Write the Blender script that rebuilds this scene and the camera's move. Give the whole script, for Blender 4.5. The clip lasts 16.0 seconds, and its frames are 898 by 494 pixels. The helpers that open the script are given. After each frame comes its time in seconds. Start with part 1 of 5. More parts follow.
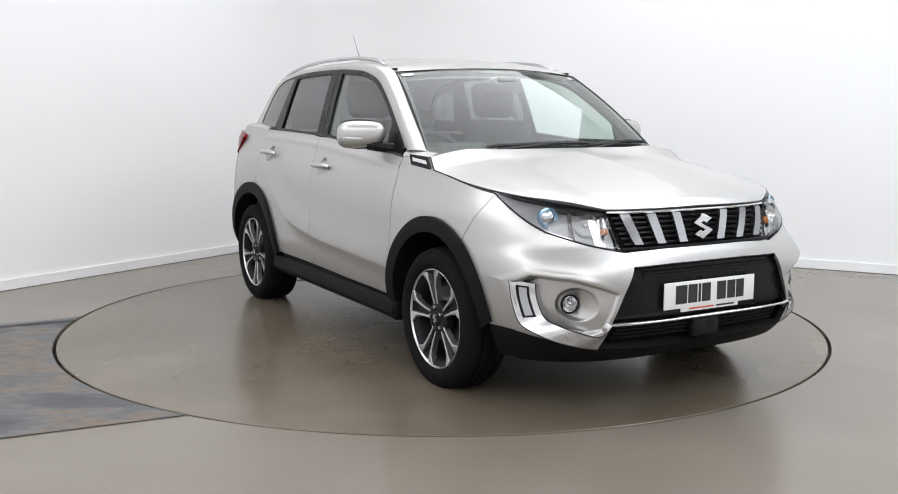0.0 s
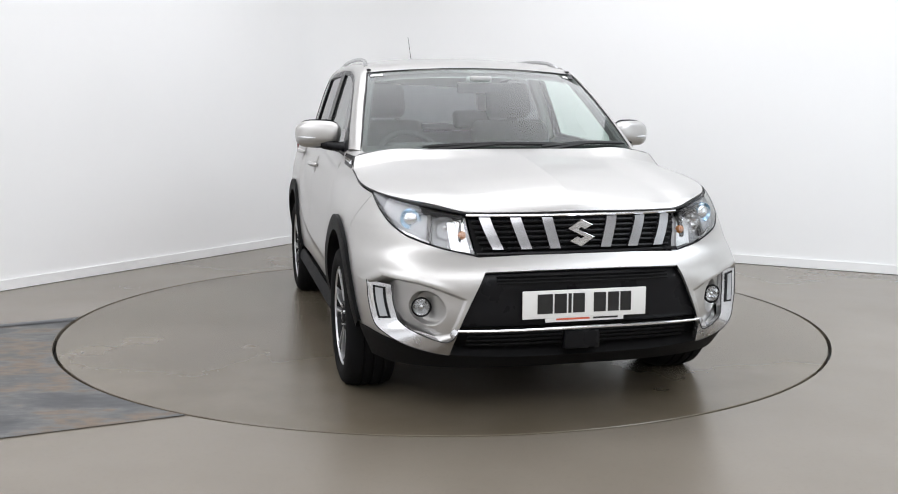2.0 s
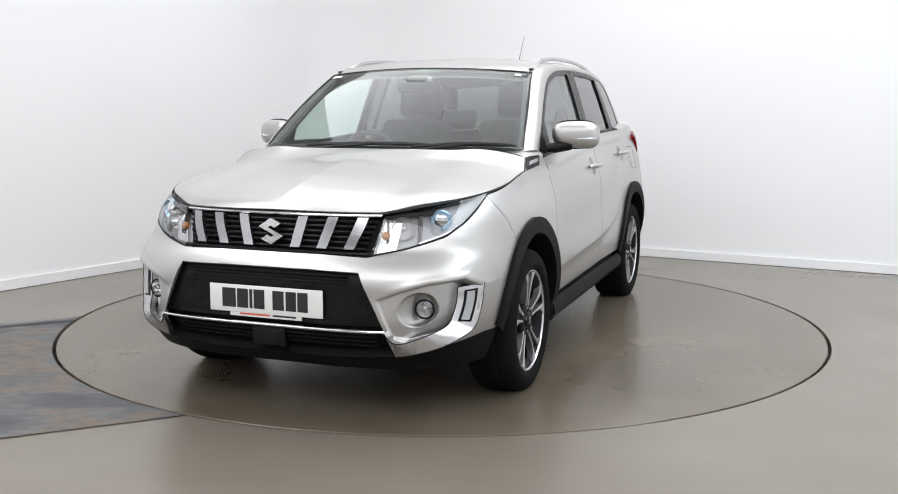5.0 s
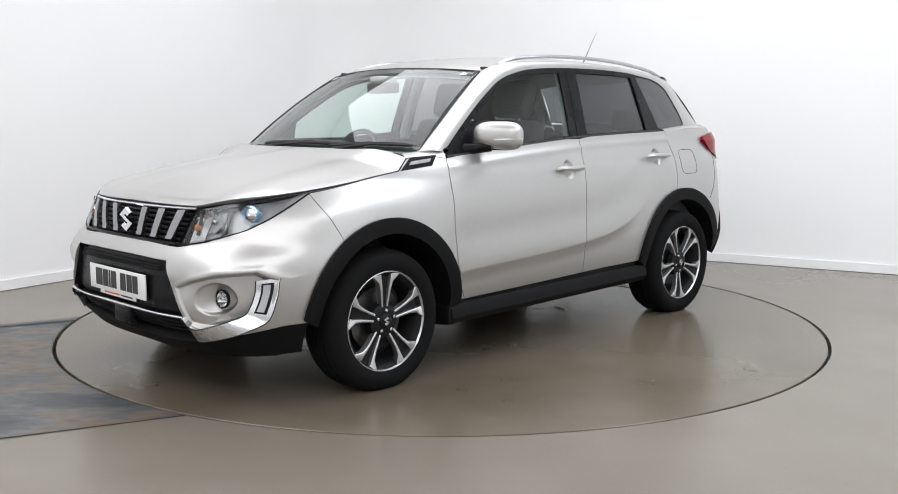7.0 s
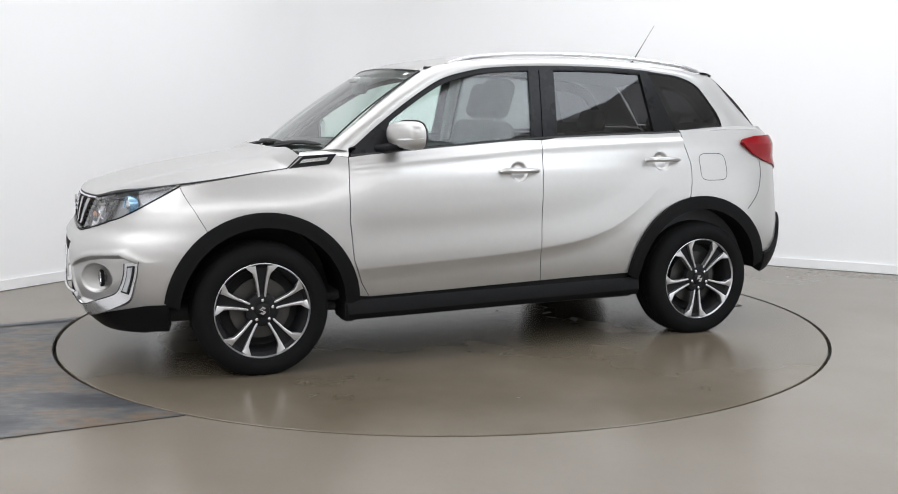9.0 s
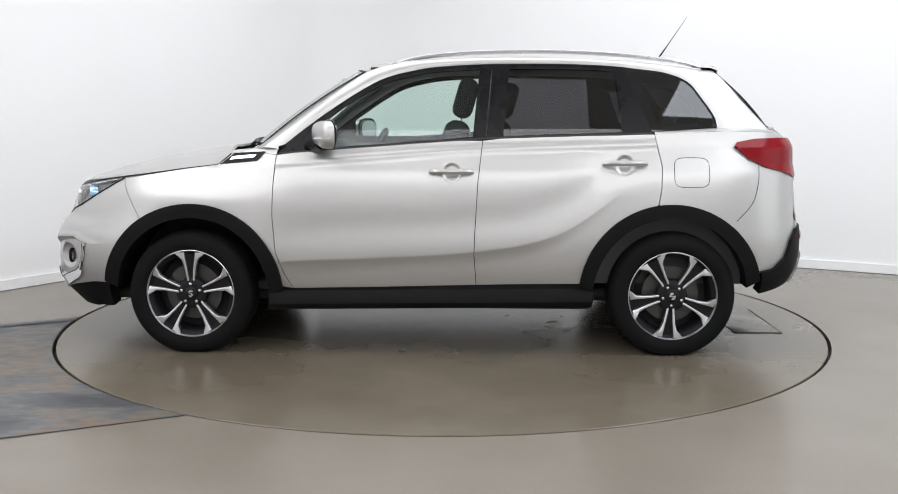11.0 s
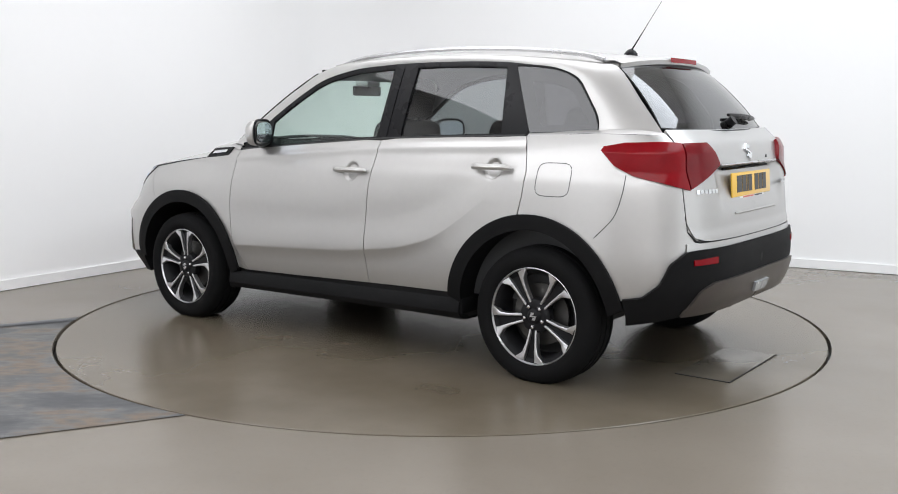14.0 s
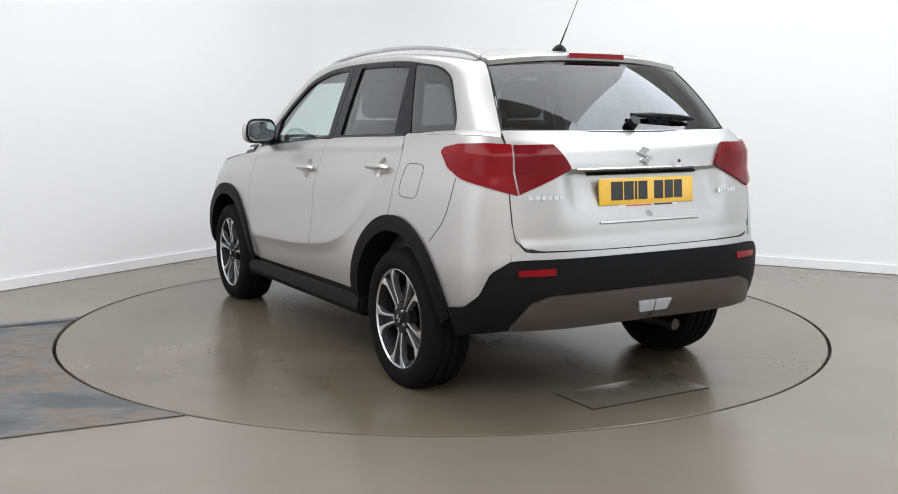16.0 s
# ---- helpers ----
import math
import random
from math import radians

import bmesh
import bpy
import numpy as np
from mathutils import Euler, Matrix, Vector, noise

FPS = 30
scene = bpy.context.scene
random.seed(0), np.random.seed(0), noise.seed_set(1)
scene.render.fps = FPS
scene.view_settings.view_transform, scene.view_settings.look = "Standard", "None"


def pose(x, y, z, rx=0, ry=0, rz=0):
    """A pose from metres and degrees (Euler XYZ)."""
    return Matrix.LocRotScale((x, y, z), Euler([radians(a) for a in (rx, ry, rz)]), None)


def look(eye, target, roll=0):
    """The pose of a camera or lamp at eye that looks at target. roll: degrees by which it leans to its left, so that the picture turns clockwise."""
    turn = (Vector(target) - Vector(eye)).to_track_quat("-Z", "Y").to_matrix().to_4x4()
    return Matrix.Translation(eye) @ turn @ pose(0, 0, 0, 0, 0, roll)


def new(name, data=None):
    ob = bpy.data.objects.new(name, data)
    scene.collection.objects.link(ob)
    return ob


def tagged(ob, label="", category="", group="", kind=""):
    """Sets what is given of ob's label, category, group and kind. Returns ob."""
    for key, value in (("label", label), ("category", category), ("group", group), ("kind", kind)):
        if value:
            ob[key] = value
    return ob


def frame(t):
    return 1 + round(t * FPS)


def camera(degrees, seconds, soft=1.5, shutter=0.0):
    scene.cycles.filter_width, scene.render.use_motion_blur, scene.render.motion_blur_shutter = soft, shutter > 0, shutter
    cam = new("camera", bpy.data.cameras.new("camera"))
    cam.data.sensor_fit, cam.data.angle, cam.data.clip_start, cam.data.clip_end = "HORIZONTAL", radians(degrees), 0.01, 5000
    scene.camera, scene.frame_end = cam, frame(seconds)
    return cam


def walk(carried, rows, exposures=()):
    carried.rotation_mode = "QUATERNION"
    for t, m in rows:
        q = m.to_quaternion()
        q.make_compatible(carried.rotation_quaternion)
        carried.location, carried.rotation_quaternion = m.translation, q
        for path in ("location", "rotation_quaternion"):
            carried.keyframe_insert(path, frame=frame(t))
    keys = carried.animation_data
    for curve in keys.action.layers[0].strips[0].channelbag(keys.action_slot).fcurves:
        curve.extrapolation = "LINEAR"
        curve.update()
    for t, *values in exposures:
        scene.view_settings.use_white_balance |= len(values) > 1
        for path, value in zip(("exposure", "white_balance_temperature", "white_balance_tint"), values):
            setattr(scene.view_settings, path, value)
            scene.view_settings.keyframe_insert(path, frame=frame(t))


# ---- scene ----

# ---- camera: it stands on a tripod in front of the turntable ----
cam = camera(49.87, 16.0, soft=1.0)
EYE, YAW, PITCH = (0.0, -5.8065, 1.2314), -0.0062, -0.1363
AIM = (EYE[0] - math.sin(YAW) * math.cos(PITCH), EYE[1] + math.cos(YAW) * math.cos(PITCH), EYE[2] + math.sin(PITCH))
walk(cam, [(0.0, look(EYE, AIM, 0.12)), (16.0, look(EYE, AIM, 0.12))], exposures=[(0.0, 0.17), (16.0, 0.17)])

# heading of the turntable, seconds and degrees
TURN = [(0.0, -59.82), (0.5, -61.72), (1.0, -65.44), (1.5, -70.53), (2.0, -76.55), (2.5, -82.17), (3.0, -88.21), (3.5, -93.85), (4.0, -99.9),
        (4.5, -105.65), (5.0, -111.5), (5.5, -117.35), (6.0, -123.2), (6.5, -129.1), (7.0, -135.14), (7.5, -140.79), (8.0, -146.88), (8.5, -152.48),
        (9.0, -158.53), (9.5, -164.25), (10.0, -170.1), (10.5, -175.95), (11.0, -181.8), (11.5, -187.55), (12.0, -193.64), (12.5, -199.13), (13.0, -205.33),
        (13.5, -210.94), (14.0, -216.93), (14.5, -222.63), (15.0, -228.7), (15.5, -234.39), (16.0, -240.5)]
CAR_X, CAR_Y, DISC_R = 0.0275, 0.071, 2.2078   # the car's place on the disc, the disc's radius

# ---- world and lamps ----
world = bpy.data.worlds.new("world")
world.use_nodes = True
world.node_tree.nodes["Background"].inputs[0].default_value = (0.9, 0.95, 1.0, 1)
world.node_tree.nodes["Background"].inputs[1].default_value = 0.3
scene.world = world


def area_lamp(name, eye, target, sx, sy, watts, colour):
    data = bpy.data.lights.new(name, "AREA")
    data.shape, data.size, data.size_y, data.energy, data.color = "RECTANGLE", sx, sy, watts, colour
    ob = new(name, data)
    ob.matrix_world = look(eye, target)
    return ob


COOL = (0.94, 0.952, 1.0)
# Ceiling lamps out of view; the first is added to light the back walls
area_lamp("ceiling_softbox_lamp", (0.2, 0.2, 3.7), (0.2, 0.2001, 0), 4.6, 4.0, 120, COOL)
area_lamp("ceiling_softbox_lamp", (3.3, -2.0, 3.7), (3.3, -1.9999, 0), 1.8, 4.6, 115, (0.86, 0.92, 1.0))
area_lamp("ceiling_softbox_lamp", (-3.1, -2.9, 3.7), (-3.1, -2.8999, 0), 2.0, 4.2, 85, COOL)
area_lamp("ceiling_softbox_lamp", (0.4, -6.6, 3.7), (0.4, -6.5999, 0), 7.0, 3.6, 235, COOL)
# Two fill lamps, added out of view to brighten the car's sides
area_lamp("side_fill_lamp", (6.0, -3.4, 1.9), (0, -0.5, 1.0), 3.6, 3.2, 30, (0.88, 0.94, 1.0))
area_lamp("side_fill_lamp", (-5.4, -5.2, 1.9), (0, -0.5, 1.0), 3.6, 3.2, 30, (0.92, 0.95, 1.0))


# ---- materials ----
def nodes_of(name):
    m = bpy.data.materials.new(name)
    m.use_nodes = True
    return m, m.node_tree.nodes, m.node_tree.links, m.node_tree.nodes["Principled BSDF"]


def mat(name, col, rough=0.5, metal=0.0, spec=0.5, coat=0.0, coat_rough=0.03, var=0.06, scale=8.0, bump=0.0, bump_scale=80.0, emit=0.0, rough_var=0.06):
    """Principled surface with slight mottling of colour and gloss at two scales."""
    m, n, l, b = nodes_of(name)
    b.inputs["Metallic"].default_value = metal
    b.inputs["Specular IOR Level"].default_value = spec
    b.inputs["Coat Weight"].default_value = coat
    b.inputs["Coat Roughness"].default_value = coat_rough
    tc = n.new("ShaderNodeTexCoord")
    big, fine, mix = n.new("ShaderNodeTexNoise"), n.new("ShaderNodeTexNoise"), n.new("ShaderNodeMix")
    big.inputs["Scale"].default_value, fine.inputs["Scale"].default_value = scale, scale * 14
    big.inputs["Detail"].default_value = fine.inputs["Detail"].default_value = 4
    l.new(tc.outputs["Object"], big.inputs["Vector"])
    l.new(tc.outputs["Object"], fine.inputs["Vector"])
    add = n.new("ShaderNodeMath")
    add.operation = "MULTIPLY_ADD"
    add.inputs[1].default_value = 0.35
    l.new(fine.outputs["Fac"], add.inputs[0])
    l.new(big.outputs["Fac"], add.inputs[2])
    mix.data_type = "RGBA"
    mix.inputs["A"].default_value = (*[max(0, c * (1 - var)) for c in col], 1)
    mix.inputs["B"].default_value = (*[min(1, c * (1 + var)) for c in col], 1)
    l.new(add.outputs[0], mix.inputs["Factor"])
    l.new(mix.outputs["Result"], b.inputs["Base Color"])
    mr = n.new("ShaderNodeMapRange")
    mr.inputs["To Min"].default_value, mr.inputs["To Max"].default_value = max(0, rough - rough_var), min(1, rough + rough_var)
    l.new(big.outputs["Fac"], mr.inputs["Value"])
    l.new(mr.outputs["Result"], b.inputs["Roughness"])
    if bump:
        bn, bu = n.new("ShaderNodeTexNoise"), n.new("ShaderNodeBump")
        bn.inputs["Scale"].default_value, bn.inputs["Detail"].default_value = bump_scale, 3
        bu.inputs["Strength"].default_value, bu.inputs["Distance"].default_value = bump, 0.002
        l.new(tc.outputs["Object"], bn.inputs["Vector"])
        l.new(bn.outputs["Fac"], bu.inputs["Height"])
        l.new(bu.outputs["Normal"], b.inputs["Normal"])
    if emit:
        b.inputs["Emission Color"].default_value = (*col, 1)
        b.inputs["Emission Strength"].default_value = emit
    return m


def glass(name, tint, rough=0.0, base=0.055):
    """A thin pane: tinted see-through with a clear reflection that grows at grazing angles."""
    m, n, l, b = nodes_of(name)
    n.remove(b)
    out = n["Material Output"]
    tr, gl, mx, fr = n.new("ShaderNodeBsdfTransparent"), n.new("ShaderNodeBsdfGlossy"), n.new("ShaderNodeMixShader"), n.new("ShaderNodeLayerWeight")
    tr.inputs["Color"].default_value = (*tint, 1)
    gl.inputs["Roughness"].default_value = rough
    fr.inputs["Blend"].default_value = 0.5
    po, ma = n.new("ShaderNodeMath"), n.new("ShaderNodeMath")
    po.operation, po.inputs[1].default_value = "POWER", 3.2
    ma.operation, ma.inputs[1].default_value, ma.inputs[2].default_value = "MULTIPLY_ADD", 0.97 - base, base
    l.new(fr.outputs["Facing"], po.inputs[0])
    l.new(po.outputs[0], ma.inputs[0])
    l.new(ma.outputs[0], mx.inputs[0])
    l.new(tr.outputs[0], mx.inputs[1])
    l.new(gl.outputs[0], mx.inputs[2])
    l.new(mx.outputs[0], out.inputs["Surface"])
    return m


def floor_mat(name, a, b_col, stain, rough):
    """Sealed concrete: cloudy tint at metre scale and fine speckle."""
    m, n, l, b = nodes_of(name)
    tc = n.new("ShaderNodeTexCoord")
    cloud, speck = (n.new("ShaderNodeTexNoise") for _ in range(2))
    for t, s, d in ((cloud, 1.1, 4), (speck, 45, 3)):
        t.inputs["Scale"].default_value, t.inputs["Detail"].default_value = s, d
        l.new(tc.outputs["Object"], t.inputs["Vector"])
    mix, mix2 = n.new("ShaderNodeMix"), n.new("ShaderNodeMix")
    mix.data_type = mix2.data_type = "RGBA"
    mix.inputs["A"].default_value, mix.inputs["B"].default_value = (*a, 1), (*b_col, 1)
    r1 = n.new("ShaderNodeMapRange")
    r1.inputs["From Min"].default_value, r1.inputs["From Max"].default_value = 0.32, 0.68
    l.new(cloud.outputs["Fac"], r1.inputs["Value"])
    l.new(r1.outputs["Result"], mix.inputs["Factor"])
    r2 = n.new("ShaderNodeMapRange")
    r2.inputs["From Min"].default_value, r2.inputs["From Max"].default_value = 0.55, 0.8
    r2.inputs["To Max"].default_value = 0.16
    l.new(speck.outputs["Fac"], r2.inputs["Value"])
    l.new(r2.outputs["Result"], mix2.inputs["Factor"])
    l.new(mix.outputs["Result"], mix2.inputs["A"])
    mix2.inputs["B"].default_value = (*stain, 1)
    l.new(mix2.outputs["Result"], b.inputs["Base Color"])
    b.inputs["Roughness"].default_value = rough
    return m


def stained_mat():
    """Worn grey floor paint with brown, bare streaks and scratches."""
    m, n, l, b = nodes_of("worn_floor_plate")
    tc, mp = n.new("ShaderNodeTexCoord"), n.new("ShaderNodeMapping")
    mp.inputs["Scale"].default_value = (1.0, 2.2, 1)
    mp.inputs["Rotation"].default_value = (0, 0, -0.44)
    l.new(tc.outputs["Object"], mp.inputs["Vector"])
    big, fine = n.new("ShaderNodeTexNoise"), n.new("ShaderNodeTexNoise")
    big.inputs["Scale"].default_value, big.inputs["Detail"].default_value, big.inputs["Roughness"].default_value = 1.25, 7, 0.62
    fine.inputs["Scale"].default_value, fine.inputs["Detail"].default_value = 11, 12
    l.new(mp.outputs[0], big.inputs["Vector"])
    l.new(mp.outputs[0], fine.inputs["Vector"])
    ramp = n.new("ShaderNodeValToRGB")
    e = ramp.color_ramp.elements
    e[0].position, e[0].color = 0.36, (0.035, 0.036, 0.040, 1)
    e[1].position, e[1].color = 0.66, (0.20, 0.195, 0.185, 1)
    for p, c in ((0.44, (0.06, 0.063, 0.068, 1)), (0.49, (0.115, 0.115, 0.112, 1)), (0.53, (0.15, 0.105, 0.068, 1)), (0.57, (0.09, 0.088, 0.085, 1)), (0.61, (0.07, 0.072, 0.076, 1))):
        k = e.new(p)
        k.color = c
    l.new(big.outputs["Fac"], ramp.inputs["Fac"])
    mix = n.new("ShaderNodeMix")
    mix.data_type, mix.blend_type = "RGBA", "MULTIPLY"
    mix.inputs["Factor"].default_value = 0.6
    l.new(ramp.outputs["Color"], mix.inputs["A"])
    r2 = n.new("ShaderNodeMapRange")
    r2.inputs["From Min"].default_value, r2.inputs["From Max"].default_value = 0.3, 0.6
    r2.inputs["To Min"].default_value, r2.inputs["To Max"].default_value = 0.35, 1.0
    l.new(fine.outputs["Fac"], r2.inputs["Value"])
    l.new(r2.outputs["Result"], mix.inputs["B"])
    l.new(mix.outputs["Result"], b.inputs["Base Color"])
    b.inputs["Roughness"].default_value = 0.42
    return m


WALL = mat("white_wall_paint", (0.84, 0.84, 0.835), rough=0.75, spec=0.2, var=0.015, scale=0.9, bump=0.05, bump_scale=60)
TRIM = mat("white_skirting", (0.82, 0.82, 0.815), rough=0.5, var=0.02, scale=3)
FLOOR = floor_mat("sealed_concrete", (0.168, 0.146, 0.118), (0.193, 0.17, 0.140), (0.13, 0.112, 0.092), 0.27)
DISC = floor_mat("polished_disc_paint", (0.104, 0.085, 0.059), (0.157, 0.134, 0.102), (0.095, 0.078, 0.056), 0.25)
PLATE_WORN = stained_mat()
GAP = mat("dark_gap", (0.015, 0.014, 0.013), rough=0.7)
STEEL = mat("dull_painted_steel", (0.128, 0.113, 0.09), rough=0.24, metal=0.05, var=0.2, scale=9)


# ---- mesh helpers ----
class Mesh:
    """Gathers corners and faces of one part."""

    def __init__(self):
        self.v, self.f = [], []

    def add(self, verts, faces):
        k = len(self.v)
        self.v += [tuple(float(c) for c in p) for p in verts]
        self.f += [tuple(k + i for i in f) for f in faces]
        return self

    def grid(self, g, wrap=False):
        g = np.asarray(g, float)
        r, c = g.shape[:2]
        f = []
        for i in range(r - 1):
            for j in range(c if wrap else c - 1):
                a, b2 = i * c + j, i * c + (j + 1) % c
                f.append((a, b2, b2 + c, a + c))
        return self.add(g.reshape(-1, 3), f)

    def box(self, lo, hi, bevel=0.0, m=None):
        bm = bmesh.new()
        bmesh.ops.create_cube(bm, size=1)
        for v in bm.verts:
            v.co = [lo[i] + (v.co[i] + 0.5) * (hi[i] - lo[i]) for i in range(3)]
        if bevel:
            bmesh.ops.bevel(bm, geom=bm.edges[:], offset=bevel, segments=3, profile=0.5, affect="EDGES")
        return self.take(bm, m)

    def take(self, bm, m=None):
        bm.verts.index_update()
        vs = [(m @ v.co if m else v.co) for v in bm.verts]
        self.add(vs, [[v.index for v in f.verts] for f in bm.faces])
        bm.free()
        return self

    def tube(self, path, r, n=8, cap=True):
        """A round bar along a path; r may be a number or one for each point."""
        path = [Vector(p) for p in path]
        rs = r if hasattr(r, "__len__") else [r] * len(path)
        rows, prev = [], None
        for i, p in enumerate(path):
            d = (path[min(i + 1, len(path) - 1)] - path[max(i - 1, 0)]).normalized()
            side = d.cross(Vector((0, 0, 1)) if abs(d.z) < 0.9 else Vector((1, 0, 0))).normalized()
            up = side.cross(d)
            rows.append([p + (side * math.cos(a) + up * math.sin(a)) * rs[i] for a in np.linspace(0, 2 * math.pi, n, endpoint=False)])
        k = len(self.v)
        self.grid([[tuple(q) for q in row] for row in rows], wrap=True)
        if cap:
            self.f.append(tuple(range(k, k + n))[::-1])
            self.f.append(tuple(range(k + (len(rows) - 1) * n, k + len(rows) * n)))
        return self

    def lathe(self, profile, n=48, axis="y", origin=(0, 0, 0), m=None):
        """Turns (radius, along) pairs round an axis through origin."""
        rows = []
        for r, h in profile:
            row = []
            for a in np.linspace(0, 2 * math.pi, n, endpoint=False):
                c, s = r * math.cos(a), r * math.sin(a)
                p = {"y": (c, h, s), "z": (c, s, h), "x": (h, c, s)}[axis]
                p = Vector((p[0] + origin[0], p[1] + origin[1], p[2] + origin[2]))
                row.append(tuple(m @ p if m else p))
            rows.append(row)
        return self.grid(rows, wrap=True)

    def prism(self, poly, depth, m, bevel=0.0):
        """A flat outline (x, y) raised by depth along z, then placed by m."""
        bm = bmesh.new()
        f = bm.faces.new([bm.verts.new((x, y, 0)) for x, y in poly])
        top = bmesh.ops.extrude_face_region(bm, geom=[f])
        for v in [g for g in top["geom"] if isinstance(g, bmesh.types.BMVert)]:
            v.co.z += depth
        bmesh.ops.recalc_face_normals(bm, faces=bm.faces)
        if bevel:
            e = [e for e in bm.edges if all(abs(v.co.z - depth) < 1e-6 for v in e.verts)]
            bmesh.ops.bevel(bm, geom=e, offset=bevel, segments=1, profile=0.5, affect="EDGES")
        return self.take(bm, m)

    def mirrored(self):
        o = Mesh()
        o.v = [(x, -y, z) for x, y, z in self.v]
        o.f = [f[::-1] for f in self.f]
        return o

    def both(self):
        o = self.mirrored()
        return Mesh().add(self.v, self.f).add(o.v, o.f)

    def data(self, name, material, angle=38, merge=0.0004):
        me = bpy.data.meshes.new(name)
        bm = bmesh.new()
        vs = [bm.verts.new(p) for p in self.v]
        for f in self.f:
            if len(set(f)) > 2:
                try:
                    bm.faces.new([vs[i] for i in f])
                except ValueError:
                    pass
        if merge:
            bmesh.ops.remove_doubles(bm, verts=bm.verts, dist=merge)
        bmesh.ops.recalc_face_normals(bm, faces=bm.faces)
        bm.to_mesh(me)
        bm.free()
        me.polygons.foreach_set("use_smooth", [True] * len(me.polygons))
        me.set_sharp_from_angle(angle=radians(angle))
        me.materials.append(material)
        return me


def part(name, mesh, material, parent=None, label="", angle=38, merge=0.0004):
    ob = new(name, mesh.data(name, material, angle, merge))
    if parent is not None:
        ob.parent = parent
    if label:
        ob["label"] = label
    return ob


def pair(name, mesh, material, parent, label="", angle=38, merge=0.0004):
    """The same part on the car's left and, mirrored, on its right."""
    return part(name, mesh, material, parent, label, angle, merge), part(name, mesh.mirrored(), material, parent, label, angle, merge)


# ---- the room: white walls that meet in a rounded corner behind the turntable ----
def fillet(points, r, n=10):
    out = []
    for i, p in enumerate(points):
        p = Vector(p)
        a, b = Vector(points[i - 1]) - p, Vector(points[(i + 1) % len(points)]) - p
        a.normalize(), b.normalize()
        d = r / math.tan(a.angle(b) / 2)
        s, e = p + a * d, p + b * d
        for k in range(n + 1):
            t = k / n
            out.append(s * (1 - t) ** 2 + p * (2 * t * (1 - t)) + e * t * t)
    return out


CORNERS = [(-0.997, 4.125), (-6.157, -3.883), (-5.2, -9.2), (5.2, -9.2), (7.149, -1.589), (4.587, 1.032)]
PLAN = fillet(CORNERS, 0.8)
H_ROOM = 3.9


def ring_wall(inner, outer, z0, z1):
    n, m = len(PLAN), Mesh()
    c = sum(PLAN, Vector((0, 0))) / n
    def off(i, d):
        t = (PLAN[(i + 1) % n] - PLAN[i - 1]).normalized()
        nrm = Vector((t.y, -t.x))
        if nrm.dot(PLAN[i] - c) < 0:
            nrm = -nrm
        return PLAN[i] + nrm * d
    rows = [[(*off(i, d), z) for i in range(n)] for d, z in ((inner, z0), (inner, z1), (outer, z1), (outer, z0), (inner, z0))]
    return m.grid(rows, wrap=True)


tagged(part("wall", ring_wall(0, 0.12, 0, H_ROOM), WALL), "smooth white studio wall with a rounded corner", "wall", kind="structure")
tagged(part("baseboard", ring_wall(-0.018, -0.001, 0.004, 0.075), TRIM), "low white skirting along the studio wall", "skirting board", kind="structure")
cm = Mesh()
cm.add([(*p, H_ROOM - 0.05) for p in PLAN] + [(*p, H_ROOM + 0.1) for p in PLAN],
       [tuple(range(len(PLAN))), tuple(range(len(PLAN), 2 * len(PLAN)))])
tagged(part("ceiling", cm, WALL, merge=0), "plain white studio ceiling", "ceiling", kind="structure")

# floor with a round hole for the turntable
fm = Mesh()
ring = [(DISC_R + 0.011) * Vector((math.cos(a), math.sin(a))) for a in np.linspace(0, 2 * math.pi, 160, endpoint=False)]
far = [Vector((9.0 * math.cos(a) * 1.2, -2.5 + 9.0 * math.sin(a) * 1.2)) for a in np.linspace(0, 2 * math.pi, 160, endpoint=False)]
fm.grid([[(*p, -0.06) for p in ring], [(*p, 0) for p in ring], [(*(p.lerp(q, 0.3)), 0) for p, q in zip(ring, far)], [(*q, 0) for q in far]], wrap=True)
tagged(part("floor", fm, FLOOR), "sealed grey-brown concrete studio floor", "floor", kind="structure")
pm = Mesh().lathe([(0.001, -0.062), (DISC_R + 0.1, -0.062)], n=64, axis="z")
tagged(part("pit", pm, GAP), "dark pit under the turntable's rim", "floor pit", kind="structure")

# worn plate set in the floor beside the turntable
rim = [(-(DISC_R + 0.016) * math.cos(a), (DISC_R + 0.016) * math.sin(a), 0.004) for a in np.radians(np.linspace(-0.5, -61.5, 30))]
back = [(-4.4 + t * 0.75, -1.17 - t * 1.97, 0.004) for t in np.linspace(0, 1, 30)]
wm = Mesh().grid([rim, [tuple(Vector(a).lerp(Vector(b), 0.5)) for a, b in zip(rim, back)], back])
wm.grid([rim, [(x, y, 0.0) for x, y, z in rim]])
band = [[(-2.236 - d * 0.887 + n * 0.461, -0.045 - d * 0.461 - n * 0.887, 0.0085) for d in np.linspace(0.0, 2.2, 8)] for n in (0.012, 0.085)]
tagged(part("floor_trim_strip", Mesh().grid(band), mat("slate_strip", (0.075, 0.078, 0.084), rough=0.5, var=0.35, scale=6)), "dark slate-grey strip along the worn floor plate", "floor strip", kind="structure")
tagged(part("floor_plate", wm, PLATE_WORN), "worn grey floor plate with brown scuffs beside the turntable", "floor plate", kind="structure")

